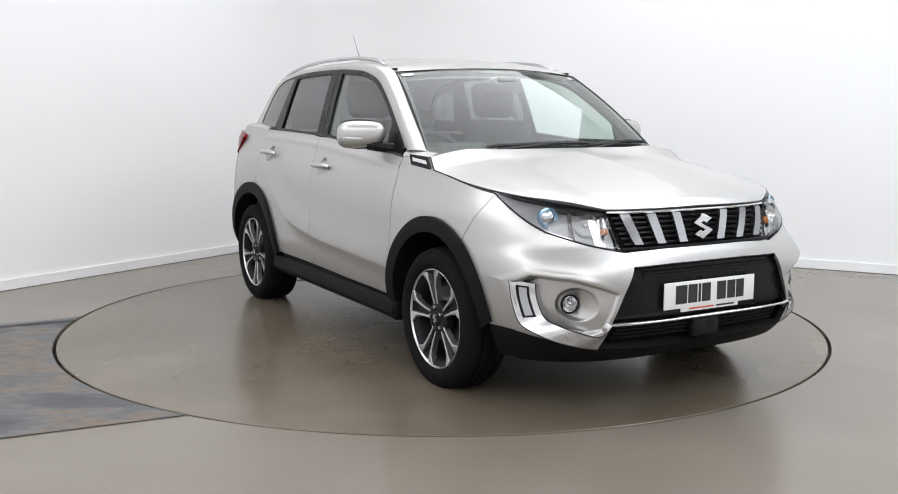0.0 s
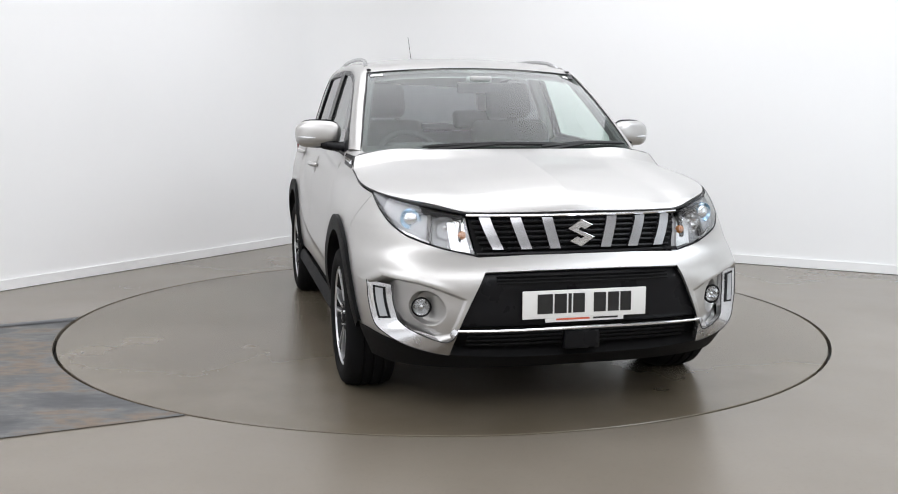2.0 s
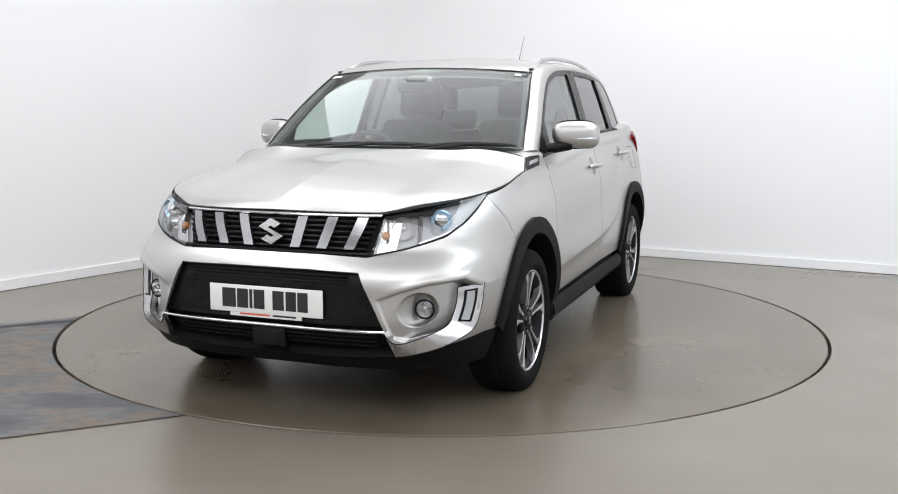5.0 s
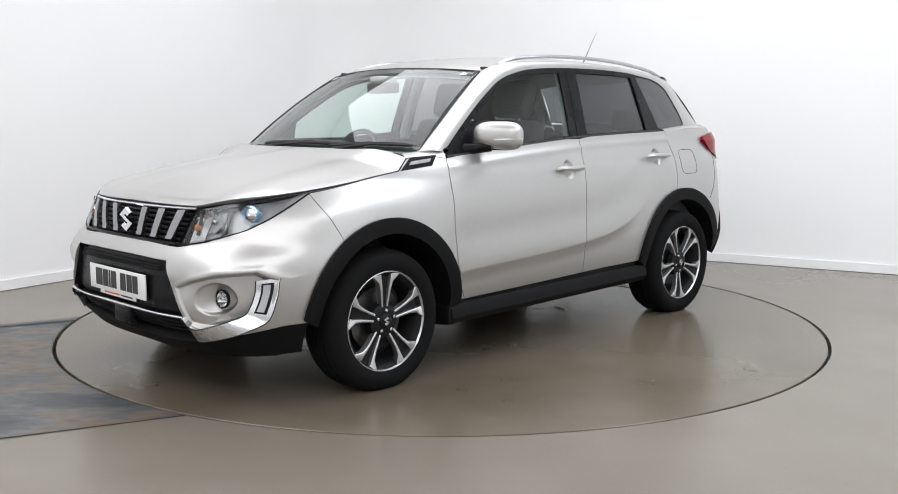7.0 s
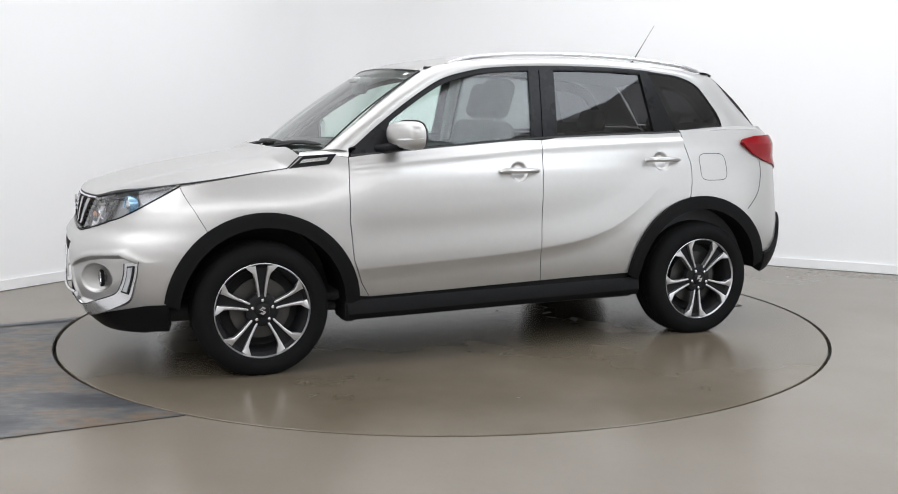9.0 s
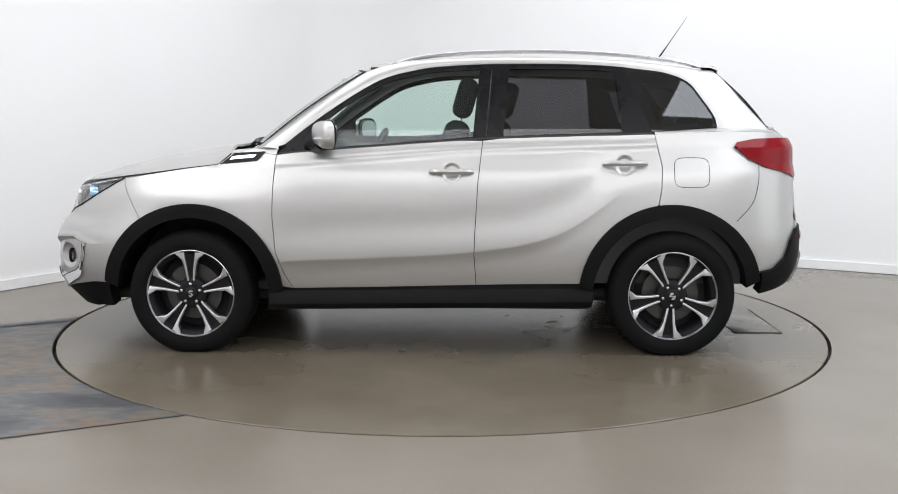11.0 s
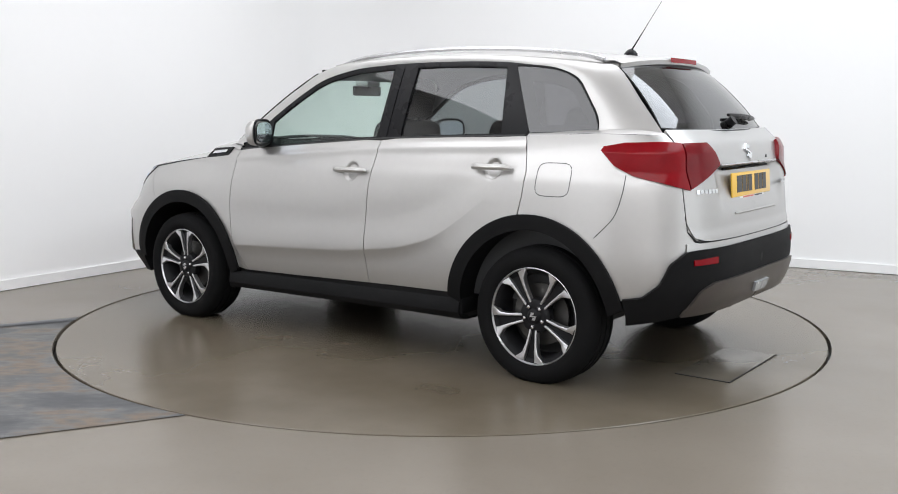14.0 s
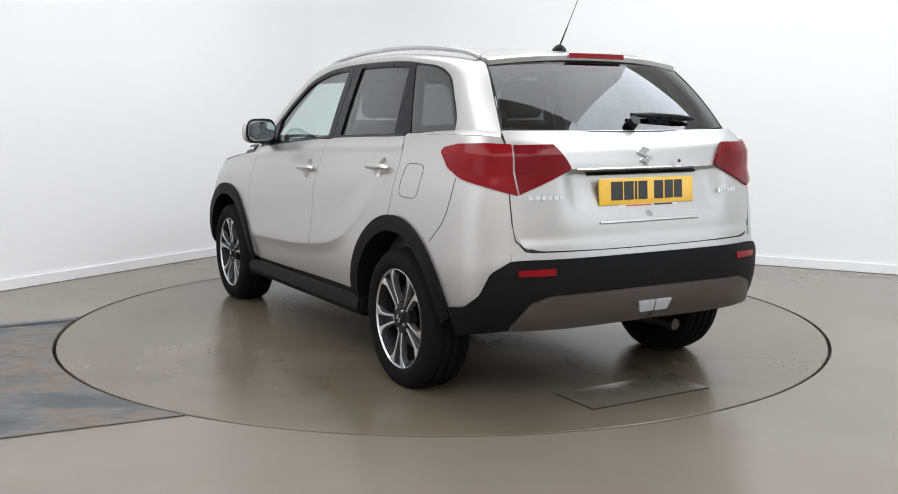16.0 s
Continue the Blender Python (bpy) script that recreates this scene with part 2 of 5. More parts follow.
# ---- the turntable ----
turntable = tagged(new("turntable"), "round polished grey-brown turntable flush with the floor", "turntable")
dm = Mesh().lathe([(0.001, 0.0), (0.8, 0.0), (1.6, 0.0), (DISC_R - 0.010, 0.0), (DISC_R - 0.007, -0.003), (DISC_R - 0.007, -0.05)], n=200, axis="z")
part("disc", dm, DISC, turntable)
hm = Mesh().box((-1.97 + CAR_X, -0.36 + CAR_Y, 0.0005), (-1.70 + CAR_X, 0.30 + CAR_Y, 0.004), 0.0015)
edge_m = Mesh().box((-1.972 + CAR_X, -0.362 + CAR_Y, 0.0002), (-1.966 + CAR_X, 0.302 + CAR_Y, 0.0048)).box((-1.972 + CAR_X, 0.297 + CAR_Y, 0.0002), (-1.70 + CAR_X, 0.302 + CAR_Y, 0.0048))
part("hatch_edge", edge_m, GAP, turntable)
part("hatch_cover", hm, STEEL, turntable, "thin dull steel hatch cover with a dark outline")

SCUFFS = ((-0.66, 0.11, 0.06, 20), (-0.72, 0.34, 0.07, 70), (-0.62, 0.24, 0.035, 120), (-0.39, -0.06, 0.03, 35), (0.31, 1.7, 0.014, 0), (-0.73, -0.05, 0.04, 100))
SCUFF = mat("dark_rubber_scuff", (0.052, 0.046, 0.038), rough=0.4, var=0.3, scale=30)
for cx, cy, size, turn in SCUFFS:
    rng = random.Random(int(cx * 100 + cy * 1000))
    outline = []
    for a in np.linspace(0, 2 * math.pi, 14, endpoint=False):
        r = size * rng.uniform(0.55, 1.1)
        outline.append((r * math.cos(a), r * 0.35 * math.sin(a)))
    part("scuff", Mesh().prism(outline, 0.0008, pose(cx, cy, 0.0002, 0, 0, turn)), SCUFF, turntable)


# ---- the car: x ahead, y to its left, z up from the ground, origin midway between the axles ----
SILVER = mat("silver_metallic_paint", (0.485, 0.477, 0.465), rough=0.40, metal=0.82, coat=0.5, coat_rough=0.08, var=0.03, scale=30, rough_var=0.03)
BLACK_PL = mat("black_textured_plastic", (0.0062, 0.0062, 0.0066), rough=0.6, spec=0.11, bump=0.25, bump_scale=500, var=0.15)
GLOSS_BLACK = mat("gloss_black", (0.007, 0.007, 0.008), rough=0.28, spec=0.16)
SEAL = mat("black_rubber_seal", (0.012, 0.012, 0.012), rough=0.6)
RUBBER = mat("tyre_rubber", (0.0075, 0.0075, 0.0078), rough=0.8, spec=0.08, bump=0.3, bump_scale=220, var=0.2)
CHROME = mat("chrome", (0.78, 0.79, 0.80), rough=0.12, metal=1.0, var=0.02)
SATIN = mat("satin_chrome", (0.56, 0.56, 0.57), rough=0.26, metal=0.95, var=0.03)
BAR_GREY = mat("grey_satin_bar", (0.34, 0.34, 0.35), rough=0.24, metal=0.95, var=0.08, scale=20)
ALLOY = mat("machined_alloy", (0.60, 0.60, 0.61), rough=0.34, metal=0.95, var=0.04, scale=20)
ALLOY_DARK = mat("dark_grey_alloy_paint", (0.011, 0.011, 0.012), rough=0.5, spec=0.15, var=0.1)
BRAKE = mat("brake_steel", (0.07, 0.068, 0.065), rough=0.4, metal=0.8, var=0.2)
UNDER = mat("underbody", (0.012, 0.012, 0.012), rough=0.85, var=0.3)
CLOTH = mat("dark_grey_cloth", (0.016, 0.0165, 0.018), rough=0.9, bump=0.5, bump_scale=700, var=0.2)
DASH = mat("dark_dashboard_plastic", (0.04, 0.041, 0.043), rough=0.6, bump=0.3, bump_scale=400, var=0.1)
LINER = mat("light_grey_headliner", (0.42, 0.42, 0.41), rough=0.9, var=0.05)
BRONZE = mat("warm_grey_satin_garnish", (0.105, 0.092, 0.084), rough=0.32, metal=0.7, var=0.08)
RED = mat("red_lamp_lens", (0.185, 0.0025, 0.006), rough=0.2, var=0.3, scale=11, spec=0.15, coat=0.12)
RED_DARK = mat("deep_red_lamp_lens", (0.13, 0.002, 0.005), rough=0.2, var=0.3, scale=11, spec=0.15, coat=0.12)
AMBER = mat("amber_bulb", (0.42, 0.17, 0.06), rough=0.25, var=0.1)
# The blue is a bluish reflection on the ring, put into its colour
GLINT_RING = mat("projector_ring_blue_glint", (0.30, 0.52, 0.72), rough=0.2, metal=0.7, coat=1.0, var=0.4, scale=60)
RUN_LAMP = mat("unlit_running_lamp", (0.36, 0.37, 0.38), rough=0.25, coat=0.4, var=0.06, scale=30)
LAMP_WHITE = mat("frosted_lamp_white", (0.55, 0.56, 0.57), rough=0.25, coat=0.8, var=0.1, scale=60)
REFLECTOR = mat("lamp_reflector", (0.62, 0.62, 0.62), rough=0.2, metal=1.0, var=0.1, scale=40)
HOUSING = mat("silver_lamp_housing", (0.26, 0.26, 0.265), rough=0.38, metal=0.6, var=0.45, scale=26)
WHITE_PLATE = mat("white_plate", (0.74, 0.74, 0.72), rough=0.3, coat=0.6, var=0.02)
YELLOW_PLATE = mat("yellow_plate", (0.78, 0.46, 0.03), rough=0.3, coat=0.6, var=0.02)
INK = mat("black_ink", (0.012, 0.012, 0.012), rough=0.35)
RED_INK = mat("red_ink", (0.55, 0.10, 0.05), rough=0.4)
STICKER = mat("white_sticker", (0.7, 0.7, 0.68), rough=0.5)
MIRROR = mat("mirror_glass", (0.5, 0.52, 0.55), rough=0.02, metal=1.0, var=0.0)
GLASS_CLEAR = glass("windscreen_glass", (0.84, 0.93, 0.89))
GLASS_SIDE = glass("green_side_glass", (0.80, 0.91, 0.87))
GLASS_DARK = glass("privacy_glass", (0.25, 0.25, 0.265), base=0.06)
GLASS_REAR = glass("rear_privacy_glass", (0.13, 0.13, 0.145), base=0.075)
GLASS_LAMP = glass("lamp_lens", (0.93, 0.94, 0.95))

car = tagged(new("car"), "silver compact five-door SUV with black cladding on the turntable", "car")


def table(keys):
    """A smooth curve through (position, value) pairs."""
    k = sorted(keys)
    xs, ys = np.array([p[0] for p in k], float), np.array([p[1] for p in k], float)
    d = np.gradient(ys, xs) if len(xs) > 2 else np.full(2, (ys[1] - ys[0]) / (xs[1] - xs[0]))
    def f(x):
        x = min(max(x, xs[0]), xs[-1])
        i = min(int(np.searchsorted(xs, x, "right")) - 1, len(xs) - 2)
        h = xs[i + 1] - xs[i]
        t = (x - xs[i]) / h
        return (ys[i] * (1 + 2 * t) * (1 - t) ** 2 + d[i] * h * t * (1 - t) ** 2 + ys[i + 1] * t * t * (3 - 2 * t) + d[i + 1] * h * t * t * (t - 1))
    return f


def smooth(a, b, x):
    t = min(1.0, max(0.0, (x - a) / (b - a)))
    return t * t * (3 - 2 * t)


# half width, nose and tail of the lower body at each height
W = table([(0.18, 0.79), (0.26, 0.812), (0.33, 0.836), (0.42, 0.856), (0.52, 0.865), (0.60, 0.866), (0.70, 0.860), (0.80, 0.850),
           (0.88, 0.838), (0.94, 0.823), (0.98, 0.808), (1.02, 0.793), (1.06, 0.777), (1.10, 0.764), (1.15, 0.752), (1.2, 0.742)])
XF = table([(0.18, 1.935), (0.26, 2.022), (0.33, 2.08), (0.41, 2.104), (0.50, 2.106), (0.60, 2.10), (0.645, 2.077), (0.69, 2.042), (0.76, 2.03), (0.84, 2.014), (0.92, 1.96), (1.0, 1.86)])
XR = table([(0.20, -1.74), (0.30, -1.86), (0.38, -1.93), (0.47, -1.965), (0.60, -1.972), (0.70, -1.960), (0.82, -1.95), (0.95, -1.93), (1.05, -1.90), (1.115, -1.868), (1.15, -1.830), (1.2, -1.78)])
X1F, X1R, KA = 1.28, -1.25, 0.8
NR = table([(0.2, 3.9), (0.7, 3.9), (0.9, 4.1), (1.0, 4.5), (1.12, 5.5), (1.2, 5.5)])
NF = table([(0.18, 3.6), (0.5, 3.6), (0.62, 3.4), (0.72, 3.0), (0.84, 2.55), (0.95, 2.4)])


def S(x, z):
    """Surface coordinates of the point on the left side at x."""
    if X1R <= x <= X1F:
        return (x, z)
    x1, xe, n, s = (X1F, XF(z), NF(z), 1) if x > 0 else (X1R, XR(z), NR(z), -1)
    u = min(0.9999, (x - x1) / (xe - x1))
    return (x1 + s * KA * math.atan2(u, (1 - u ** n) ** (1 / n)), z)


def F(y, z):
    """Surface coordinates of the point on the front at y."""
    u = min(0.9999, y / W(z))
    return (X1F + KA * math.atan2((1 - u ** NF(z)) ** (1 / NF(z)), u), z)


def R(y, z):
    """The same on the tail."""
    u = min(0.9999, y / W(z))
    return (X1R - KA * math.atan2((1 - u ** NR(z)) ** (1 / NR(z)), u), z)


def body_raw(a, z):
    w = W(z)
    if X1R <= a <= X1F:
        p = Vector((a, w, z))
    else:
        x1, xe, n, s = (X1F, XF(z), NF(z), 1) if a > 0 else (X1R, XR(z), NR(z), -1)
        q = abs(a - x1) / KA
        c, sn = math.cos(q), math.sin(q)
        rho = (abs(c) ** n + abs(sn) ** n) ** (-1 / n)
        p = Vector((x1 + (xe - x1) * rho * sn, w * rho * c, z))
    p.y *= 1 - 0.042 * smooth(0.6, 1.15, p.x) * smooth(0.78, 0.98, z)   # the wings narrow towards the bonnet
    p.z += 0.009 * smooth(1.60, 2.0, p.x) * smooth(0.88, 0.58, z)   # the lower nose sits a little higher
    p.y *= 1 + 0.014 * math.exp(-((p.x - 1.35) / 0.42) ** 2) * smooth(0.98, 0.80, z)   # flared front arches
    return p


def body(a, z, off=0.0):
    p = body_raw(a, z)
    if off:
        e = 0.004
        nrm = (body_raw(a, z + e) - body_raw(a, z - e)).cross(body_raw(a + e, z) - body_raw(a - e, z)).normalized()
        p = p + nrm * off
    return p


def glasshouse(x, z, off=0.0):
    """Side of the upper body, leaning inwards and narrowing to the rear."""
    t = z - 1.08
    y = 0.750 - 0.28 * t - 0.12 * t * t
    y -= 0.04 * (max(0, -0.7 - x) / 0.75) ** 2
    return Vector((x, y + off, z + off * 0.3))


def resample(pts, n, curve=False):
    """n + 1 points evenly along a run of points."""
    p = np.array([tuple(q) for q in pts], float)
    if curve and len(p) > 2:
        out = []
        for i in range(len(p) - 1):
            a, b, c, d = p[max(i - 1, 0)], p[i], p[i + 1], p[min(i + 2, len(p) - 1)]
            for t in np.linspace(0, 1, 12, endpoint=False):
                out.append(0.5 * ((2 * b) + (c - a) * t + (2 * a - 5 * b + 4 * c - d) * t * t + (3 * b - a - 3 * c + d) * t ** 3))
        p = np.array(out + [p[-1]])
    s = np.concatenate([[0], np.cumsum(np.linalg.norm(np.diff(p, axis=0), axis=1))])
    q = np.linspace(0, s[-1], n + 1)
    return np.stack([np.interp(q, s, p[:, k]) for k in range(p.shape[1])], 1)


def coons(B, T, L=None, Rt=None, nu=24, nv=14, curve=False, gap=0.0):
    """A four-sided patch between bottom, top, left and right runs of points."""
    L, Rt = L or [B[0], T[0]], Rt or [B[-1], T[-1]]
    b, t, l, r = resample(B, 96, curve), resample(T, 96, curve), resample(L, 96, curve), resample(Rt, 96, curve)
    size = lambda q: np.linalg.norm(np.diff(q, axis=0), axis=1).sum()
    eu, ev = gap / max(1e-6, min(size(b), size(t)) or gap * 20), gap / max(1e-6, min(size(l), size(r)) or gap * 20)
    eu, ev = min(eu, 0.05), min(ev, 0.05)
    us, vs = np.linspace(eu, 1 - eu, nu + 1), np.linspace(ev, 1 - ev, nv + 1)
    at = lambda q, x: np.array([np.interp(x * 96, np.arange(97), q[:, k]) for k in range(q.shape[1])])
    g = []
    for v in vs:
        lv, rv, row = at(l, v), at(r, v), []
        for u in us:
            row.append((1 - v) * at(b, u) + v * at(t, u) + (1 - u) * lv + u * rv
                       - ((1 - u) * (1 - v) * b[0] + u * (1 - v) * b[-1] + (1 - u) * v * t[0] + u * v * t[-1]))
        g.append(row)
    return np.array(g)


def skin(pts, depth=0.014, rim=True):
    """A sheet from a grid of points, its edges turned inwards (towards the middle of the car)."""
    g = np.array([[tuple(p) for p in row] for row in pts], float)
    m = Mesh().grid(g)
    if rim:
        du, dv = np.gradient(g, axis=1), np.gradient(g, axis=0)
        nrm = np.cross(du, dv)
        nrm /= np.maximum(np.linalg.norm(nrm, axis=2, keepdims=True), 1e-9)
        c = np.array([0, 0, 0.7])
        if ((g - c) * nrm).sum() < 0:
            nrm = -nrm
        h = g - nrm * depth
        for a, b in ((g[0], h[0]), (g[-1], h[-1]), (g[:, 0], h[:, 0]), (g[:, -1], h[:, -1])):
            m.grid([a, b])
    return m


def on_body(B, T, L=None, Rt=None, nu=24, nv=14, curve=False, gap=0.0025, off=0.0, disp=None, rim=True, depth=0.014):
    g = coons(B, T, L, Rt, nu, nv, curve, gap)
    return skin([[body(a, z, off + (disp(body_raw(a, z)) if disp else 0.0)) for a, z in row] for row in g], depth, rim)


def on_glass(B, T, L=None, Rt=None, nu=20, nv=10, curve=False, gap=0.0, off=0.0, rim=False):
    g = coons(B, T, L, Rt, nu, nv, curve, gap)
    return skin([[glasshouse(x, z, off) for x, z in row] for row in g], 0.012, rim)


def arch(cx, cz, r, a0, a1, n=18, squash=0.0):
    """Wheel arch outline from angle a0 to a1, slightly flattened towards a square."""
    out = []
    for a in np.linspace(a0, a1, n):
        q = r * (1 + squash * math.sin(math.radians(2 * a)) ** 2)
        out.append((cx + q * math.cos(math.radians(a)), cz + q * math.sin(math.radians(a))))
    return out


FC, RC = (1.235, 0.315), (-1.215, 0.32)   # arch centres
ARCH_OUT, ARCH_IN = 0.460, 0.392
sides = lambda pts: [S(x, z) for x, z in pts]
belt = table([(0.84, 1.025), (0.3, 1.068), (-0.24, 1.105), (-0.7, 1.122), (-1.09, 1.133), (-1.5, 1.15)])

crease = table([(0.9, 0.475), (0.74, 0.485), (0.3, 0.505), (-0.22, 0.54), (-0.5, 0.585), (-0.68, 0.65), (-0.82, 0.74), (-0.95, 0.84)])


HANDLES = ((-0.10, 0.939), (-0.978, 0.981))


def door_form(p):
    """The doors are hollowed above the crease, tuck in below it, and are dished behind the handles."""
    d = p.z - crease(p.x)
    f = smooth(0.92, 0.70, p.x) * smooth(-1.12, -0.85, p.x)
    tuck = min(max(-d / 0.08, 0.0), 1.0)
    low = -0.014 * tuck * (2 - tuck) * (0.25 + 0.75 * smooth(-0.85, -0.35, p.x))
    high = -0.009 * math.exp(-((d - 0.15) / 0.10) ** 2)
    shoulder = 0.0065 * math.exp(-((p.z - belt(p.x) + 0.050) / 0.018) ** 2)
    cup = 0.0
    for hx, hz in HANDLES:
        r = math.hypot((p.x - hx) / 0.98, (p.z - hz) / 1.02)
        if r < 0.07:
            cup -= 0.015 * smooth(0.050, 0.036, r)
    return f * (low + (high if d > 0 else high * 0.5)) + shoulder + cup


SEAM_A = [(0.717, 0.336), (0.760, 0.41), (0.802, 0.531), (0.817, 0.71), (0.813, 0.88), (0.802, 1.024)]
SEAM_B = [(-0.226, 0.36), (-0.214, 0.52), (-0.217, 0.62), (-0.232, 0.89), (-0.256, 1.098)]
SEAM_C = [(-1.146, 0.783), (-1.160, 0.86), (-1.165, 0.97), (-1.131, 1.133)]
SEAM_F = [arch(*FC, ARCH_OUT, 56, 57, 2)[0], (1.548, 0.80), (1.598, 0.900)]


def shifted(run, d):
    return sides([(x + d, z) for x, z in run])


# --- fenders, doors, quarter panels ---
fender = on_body(B=sides(arch(*FC, ARCH_OUT, 56, 176)) + shifted(SEAM_A[:1], 0.002), T=sides([(1.598, 0.900), (1.35, 0.940), (1.10, 0.972), (1.035, 1.028), (0.92, 1.040)]) + shifted(SEAM_A[-1:], 0.002),
                 L=sides(SEAM_F), Rt=shifted(SEAM_A, 0.002), nu=56, nv=24, gap=0.0, disp=door_form)
pair("front_fender", fender, SILVER, car)
front_door = on_body(B=sides([SEAM_A[0], (0.3, 0.345), SEAM_B[0]]), T=sides([SEAM_A[-1]] + [(x, belt(x)) for x in np.linspace(0.7, -0.15, 7)] + [SEAM_B[-1]]),
                     L=shifted(SEAM_A, -0.002), Rt=shifted(SEAM_B, 0.002), nu=190, nv=120, gap=0.0, disp=door_form)
door_f = pair("front_door", front_door, SILVER, car)
rear_door = on_body(B=shifted(SEAM_B[:1], -0.002) + sides([(-0.765, 0.374)]), T=shifted(SEAM_B[-1:], -0.002) + sides([(x, belt(x)) for x in np.linspace(-0.35, -1.0, 6)]) + shifted(SEAM_C[-1:], 0.002),
                    L=shifted(SEAM_B, -0.002), Rt=sides([(-0.765, 0.374)] + arch(*RC, ARCH_OUT, 14, 80)) + shifted(SEAM_C, 0.002), nu=190, nv=120, gap=0.0, disp=door_form)
door_r = pair("rear_door", rear_door, SILVER, car)
quarter = on_body(B=shifted(SEAM_C[:1], -0.002) + sides(arch(*RC, ARCH_OUT, 83, 166)) + sides([(-1.672, 0.438)]),
                  T=shifted(SEAM_C[-1:], -0.002) + sides([(-1.3, 1.143), (-1.5, 1.15)]) + [R(0.70, 1.145), R(0.652, 1.14)],
                  L=shifted(SEAM_C, -0.002), Rt=sides([(-1.672, 0.438), (-1.745, 0.450)]) + [R(0.765, 0.505), R(0.735, 0.595), R(0.668, 0.645), R(0.66, 0.8), R(0.652, 1.14)], nu=50, nv=40, gap=0.0)
pair("quarter_panel", quarter, SILVER, car)
strip = on_body(B=[R(0.0, 0.640), R(0.668, 0.640)], T=[R(0.0, 0.676), R(0.662, 0.680)], nu=24, nv=3, gap=0, off=0.006, depth=0.03)
part("bumper_ledge", strip.both(), SILVER, car)

fill = on_body(B=[R(0.57, 0.640), R(0.685, 0.640)], T=[R(0.63, 0.80), R(0.672, 0.80)], nu=10, nv=8, gap=0, off=-0.005, rim=False)
pair("bumper_corner", fill, SILVER, car)

# dark shell behind the panel gaps
shell = Mesh()
for a0, a1, z0, z1 in ((-0.78, 0.80, 0.30, 1.05), (0.78, 1.62, 0.80, 0.92), (-1.9, -0.78, 0.80, 1.10)):
    shell.grid([[tuple(body(a, z, -0.03)) for a in np.linspace(a0, a1, 24)] for z in np.linspace(z0, z1, 10)])
pair("inner_shell", shell, UNDER, car)

# --- front bumper with dished fog lamp pockets ---
POCKET = [(0.818, 0.560), (0.775, 0.597), (0.66, 0.585), (0.56, 0.556), (0.475, 0.524), (0.533, 0.368), (0.60, 0.340), (0.70, 0.340), (0.775, 0.372), (0.803, 0.42)]


def inside(poly, y, z):
    """Distance inside a convex outline, below zero outside."""
    best, c = 9.0, (sum(p[0] for p in poly) / len(poly), sum(p[1] for p in poly) / len(poly))
    for i, p in enumerate(poly):
        q = poly[(i + 1) % len(poly)]
        nx, nz = q[1] - p[1], p[0] - q[0]
        h = math.hypot(nx, nz)
        nx, nz = nx / h, nz / h
        if (c[0] - p[0]) * nx + (c[1] - p[1]) * nz < 0:
            nx, nz = -nx, -nz
        best = min(best, (y - p[0]) * nx + (z - p[1]) * nz)
    return best


def pocket(p):
    """A flat recess under an eyebrow, with a conical dish for the fog lamp."""
    y = abs(p.y)
    d = inside(POCKET, y, p.z)
    brow = smooth(0.47, 0.62, y) * smooth(0.44, 0.53, p.z)
    ridge = 0.004 * math.exp(-((d + 0.010) / 0.013) ** 2) * brow
    flat = -(0.006 + 0.066 * smooth(0.47, 0.77, y)) * smooth(0.0, 0.012, d)
    r = math.hypot((y - 0.640) / 1.12, p.z - 0.472)
    k = math.hypot(y - 0.670, p.z - 0.470)
    return ridge + flat - 0.040 * smooth(0.074, 0.066, r) * smooth(0.13, 0.025, k)


low_edge = sides([(1.67, 0.365), (1.76, 0.362)]) + [F(0.80, 0.358), F(0.70, 0.320), F(0.56, 0.283), F(0.538, 0.285)]
head_low = sides([(1.601, 0.900), (1.68, 0.853), (1.78, 0.796), (1.86, 0.750)]) + [F(0.55, 0.699), F(0.42, 0.672)]
bump_side = on_body(B=low_edge, T=head_low, L=sides([(1.67, 0.365)] + arch(*FC, ARCH_OUT, 10, 55, 8) + [(x + 0.003, z) for x, z in SEAM_F]),
                    Rt=[F(0.538, 0.285), F(0.505, 0.40), F(0.405, 0.618), F(0.42, 0.672)], nu=170, nv=130, disp=pocket, gap=0.0)
bridge = on_body(B=[F(0.405, 0.618), F(0.2, 0.622), F(0.0, 0.622)], T=[F(0.42, 0.672), F(0.2, 0.680), F(0.0, 0.682)], nu=20, nv=8, disp=pocket, gap=0.0)
bump = Mesh().add(bump_side.v, bump_side.f).add(bridge.v, bridge.f).both()
part("front_bumper", bump, SILVER, car, merge=0.0008)

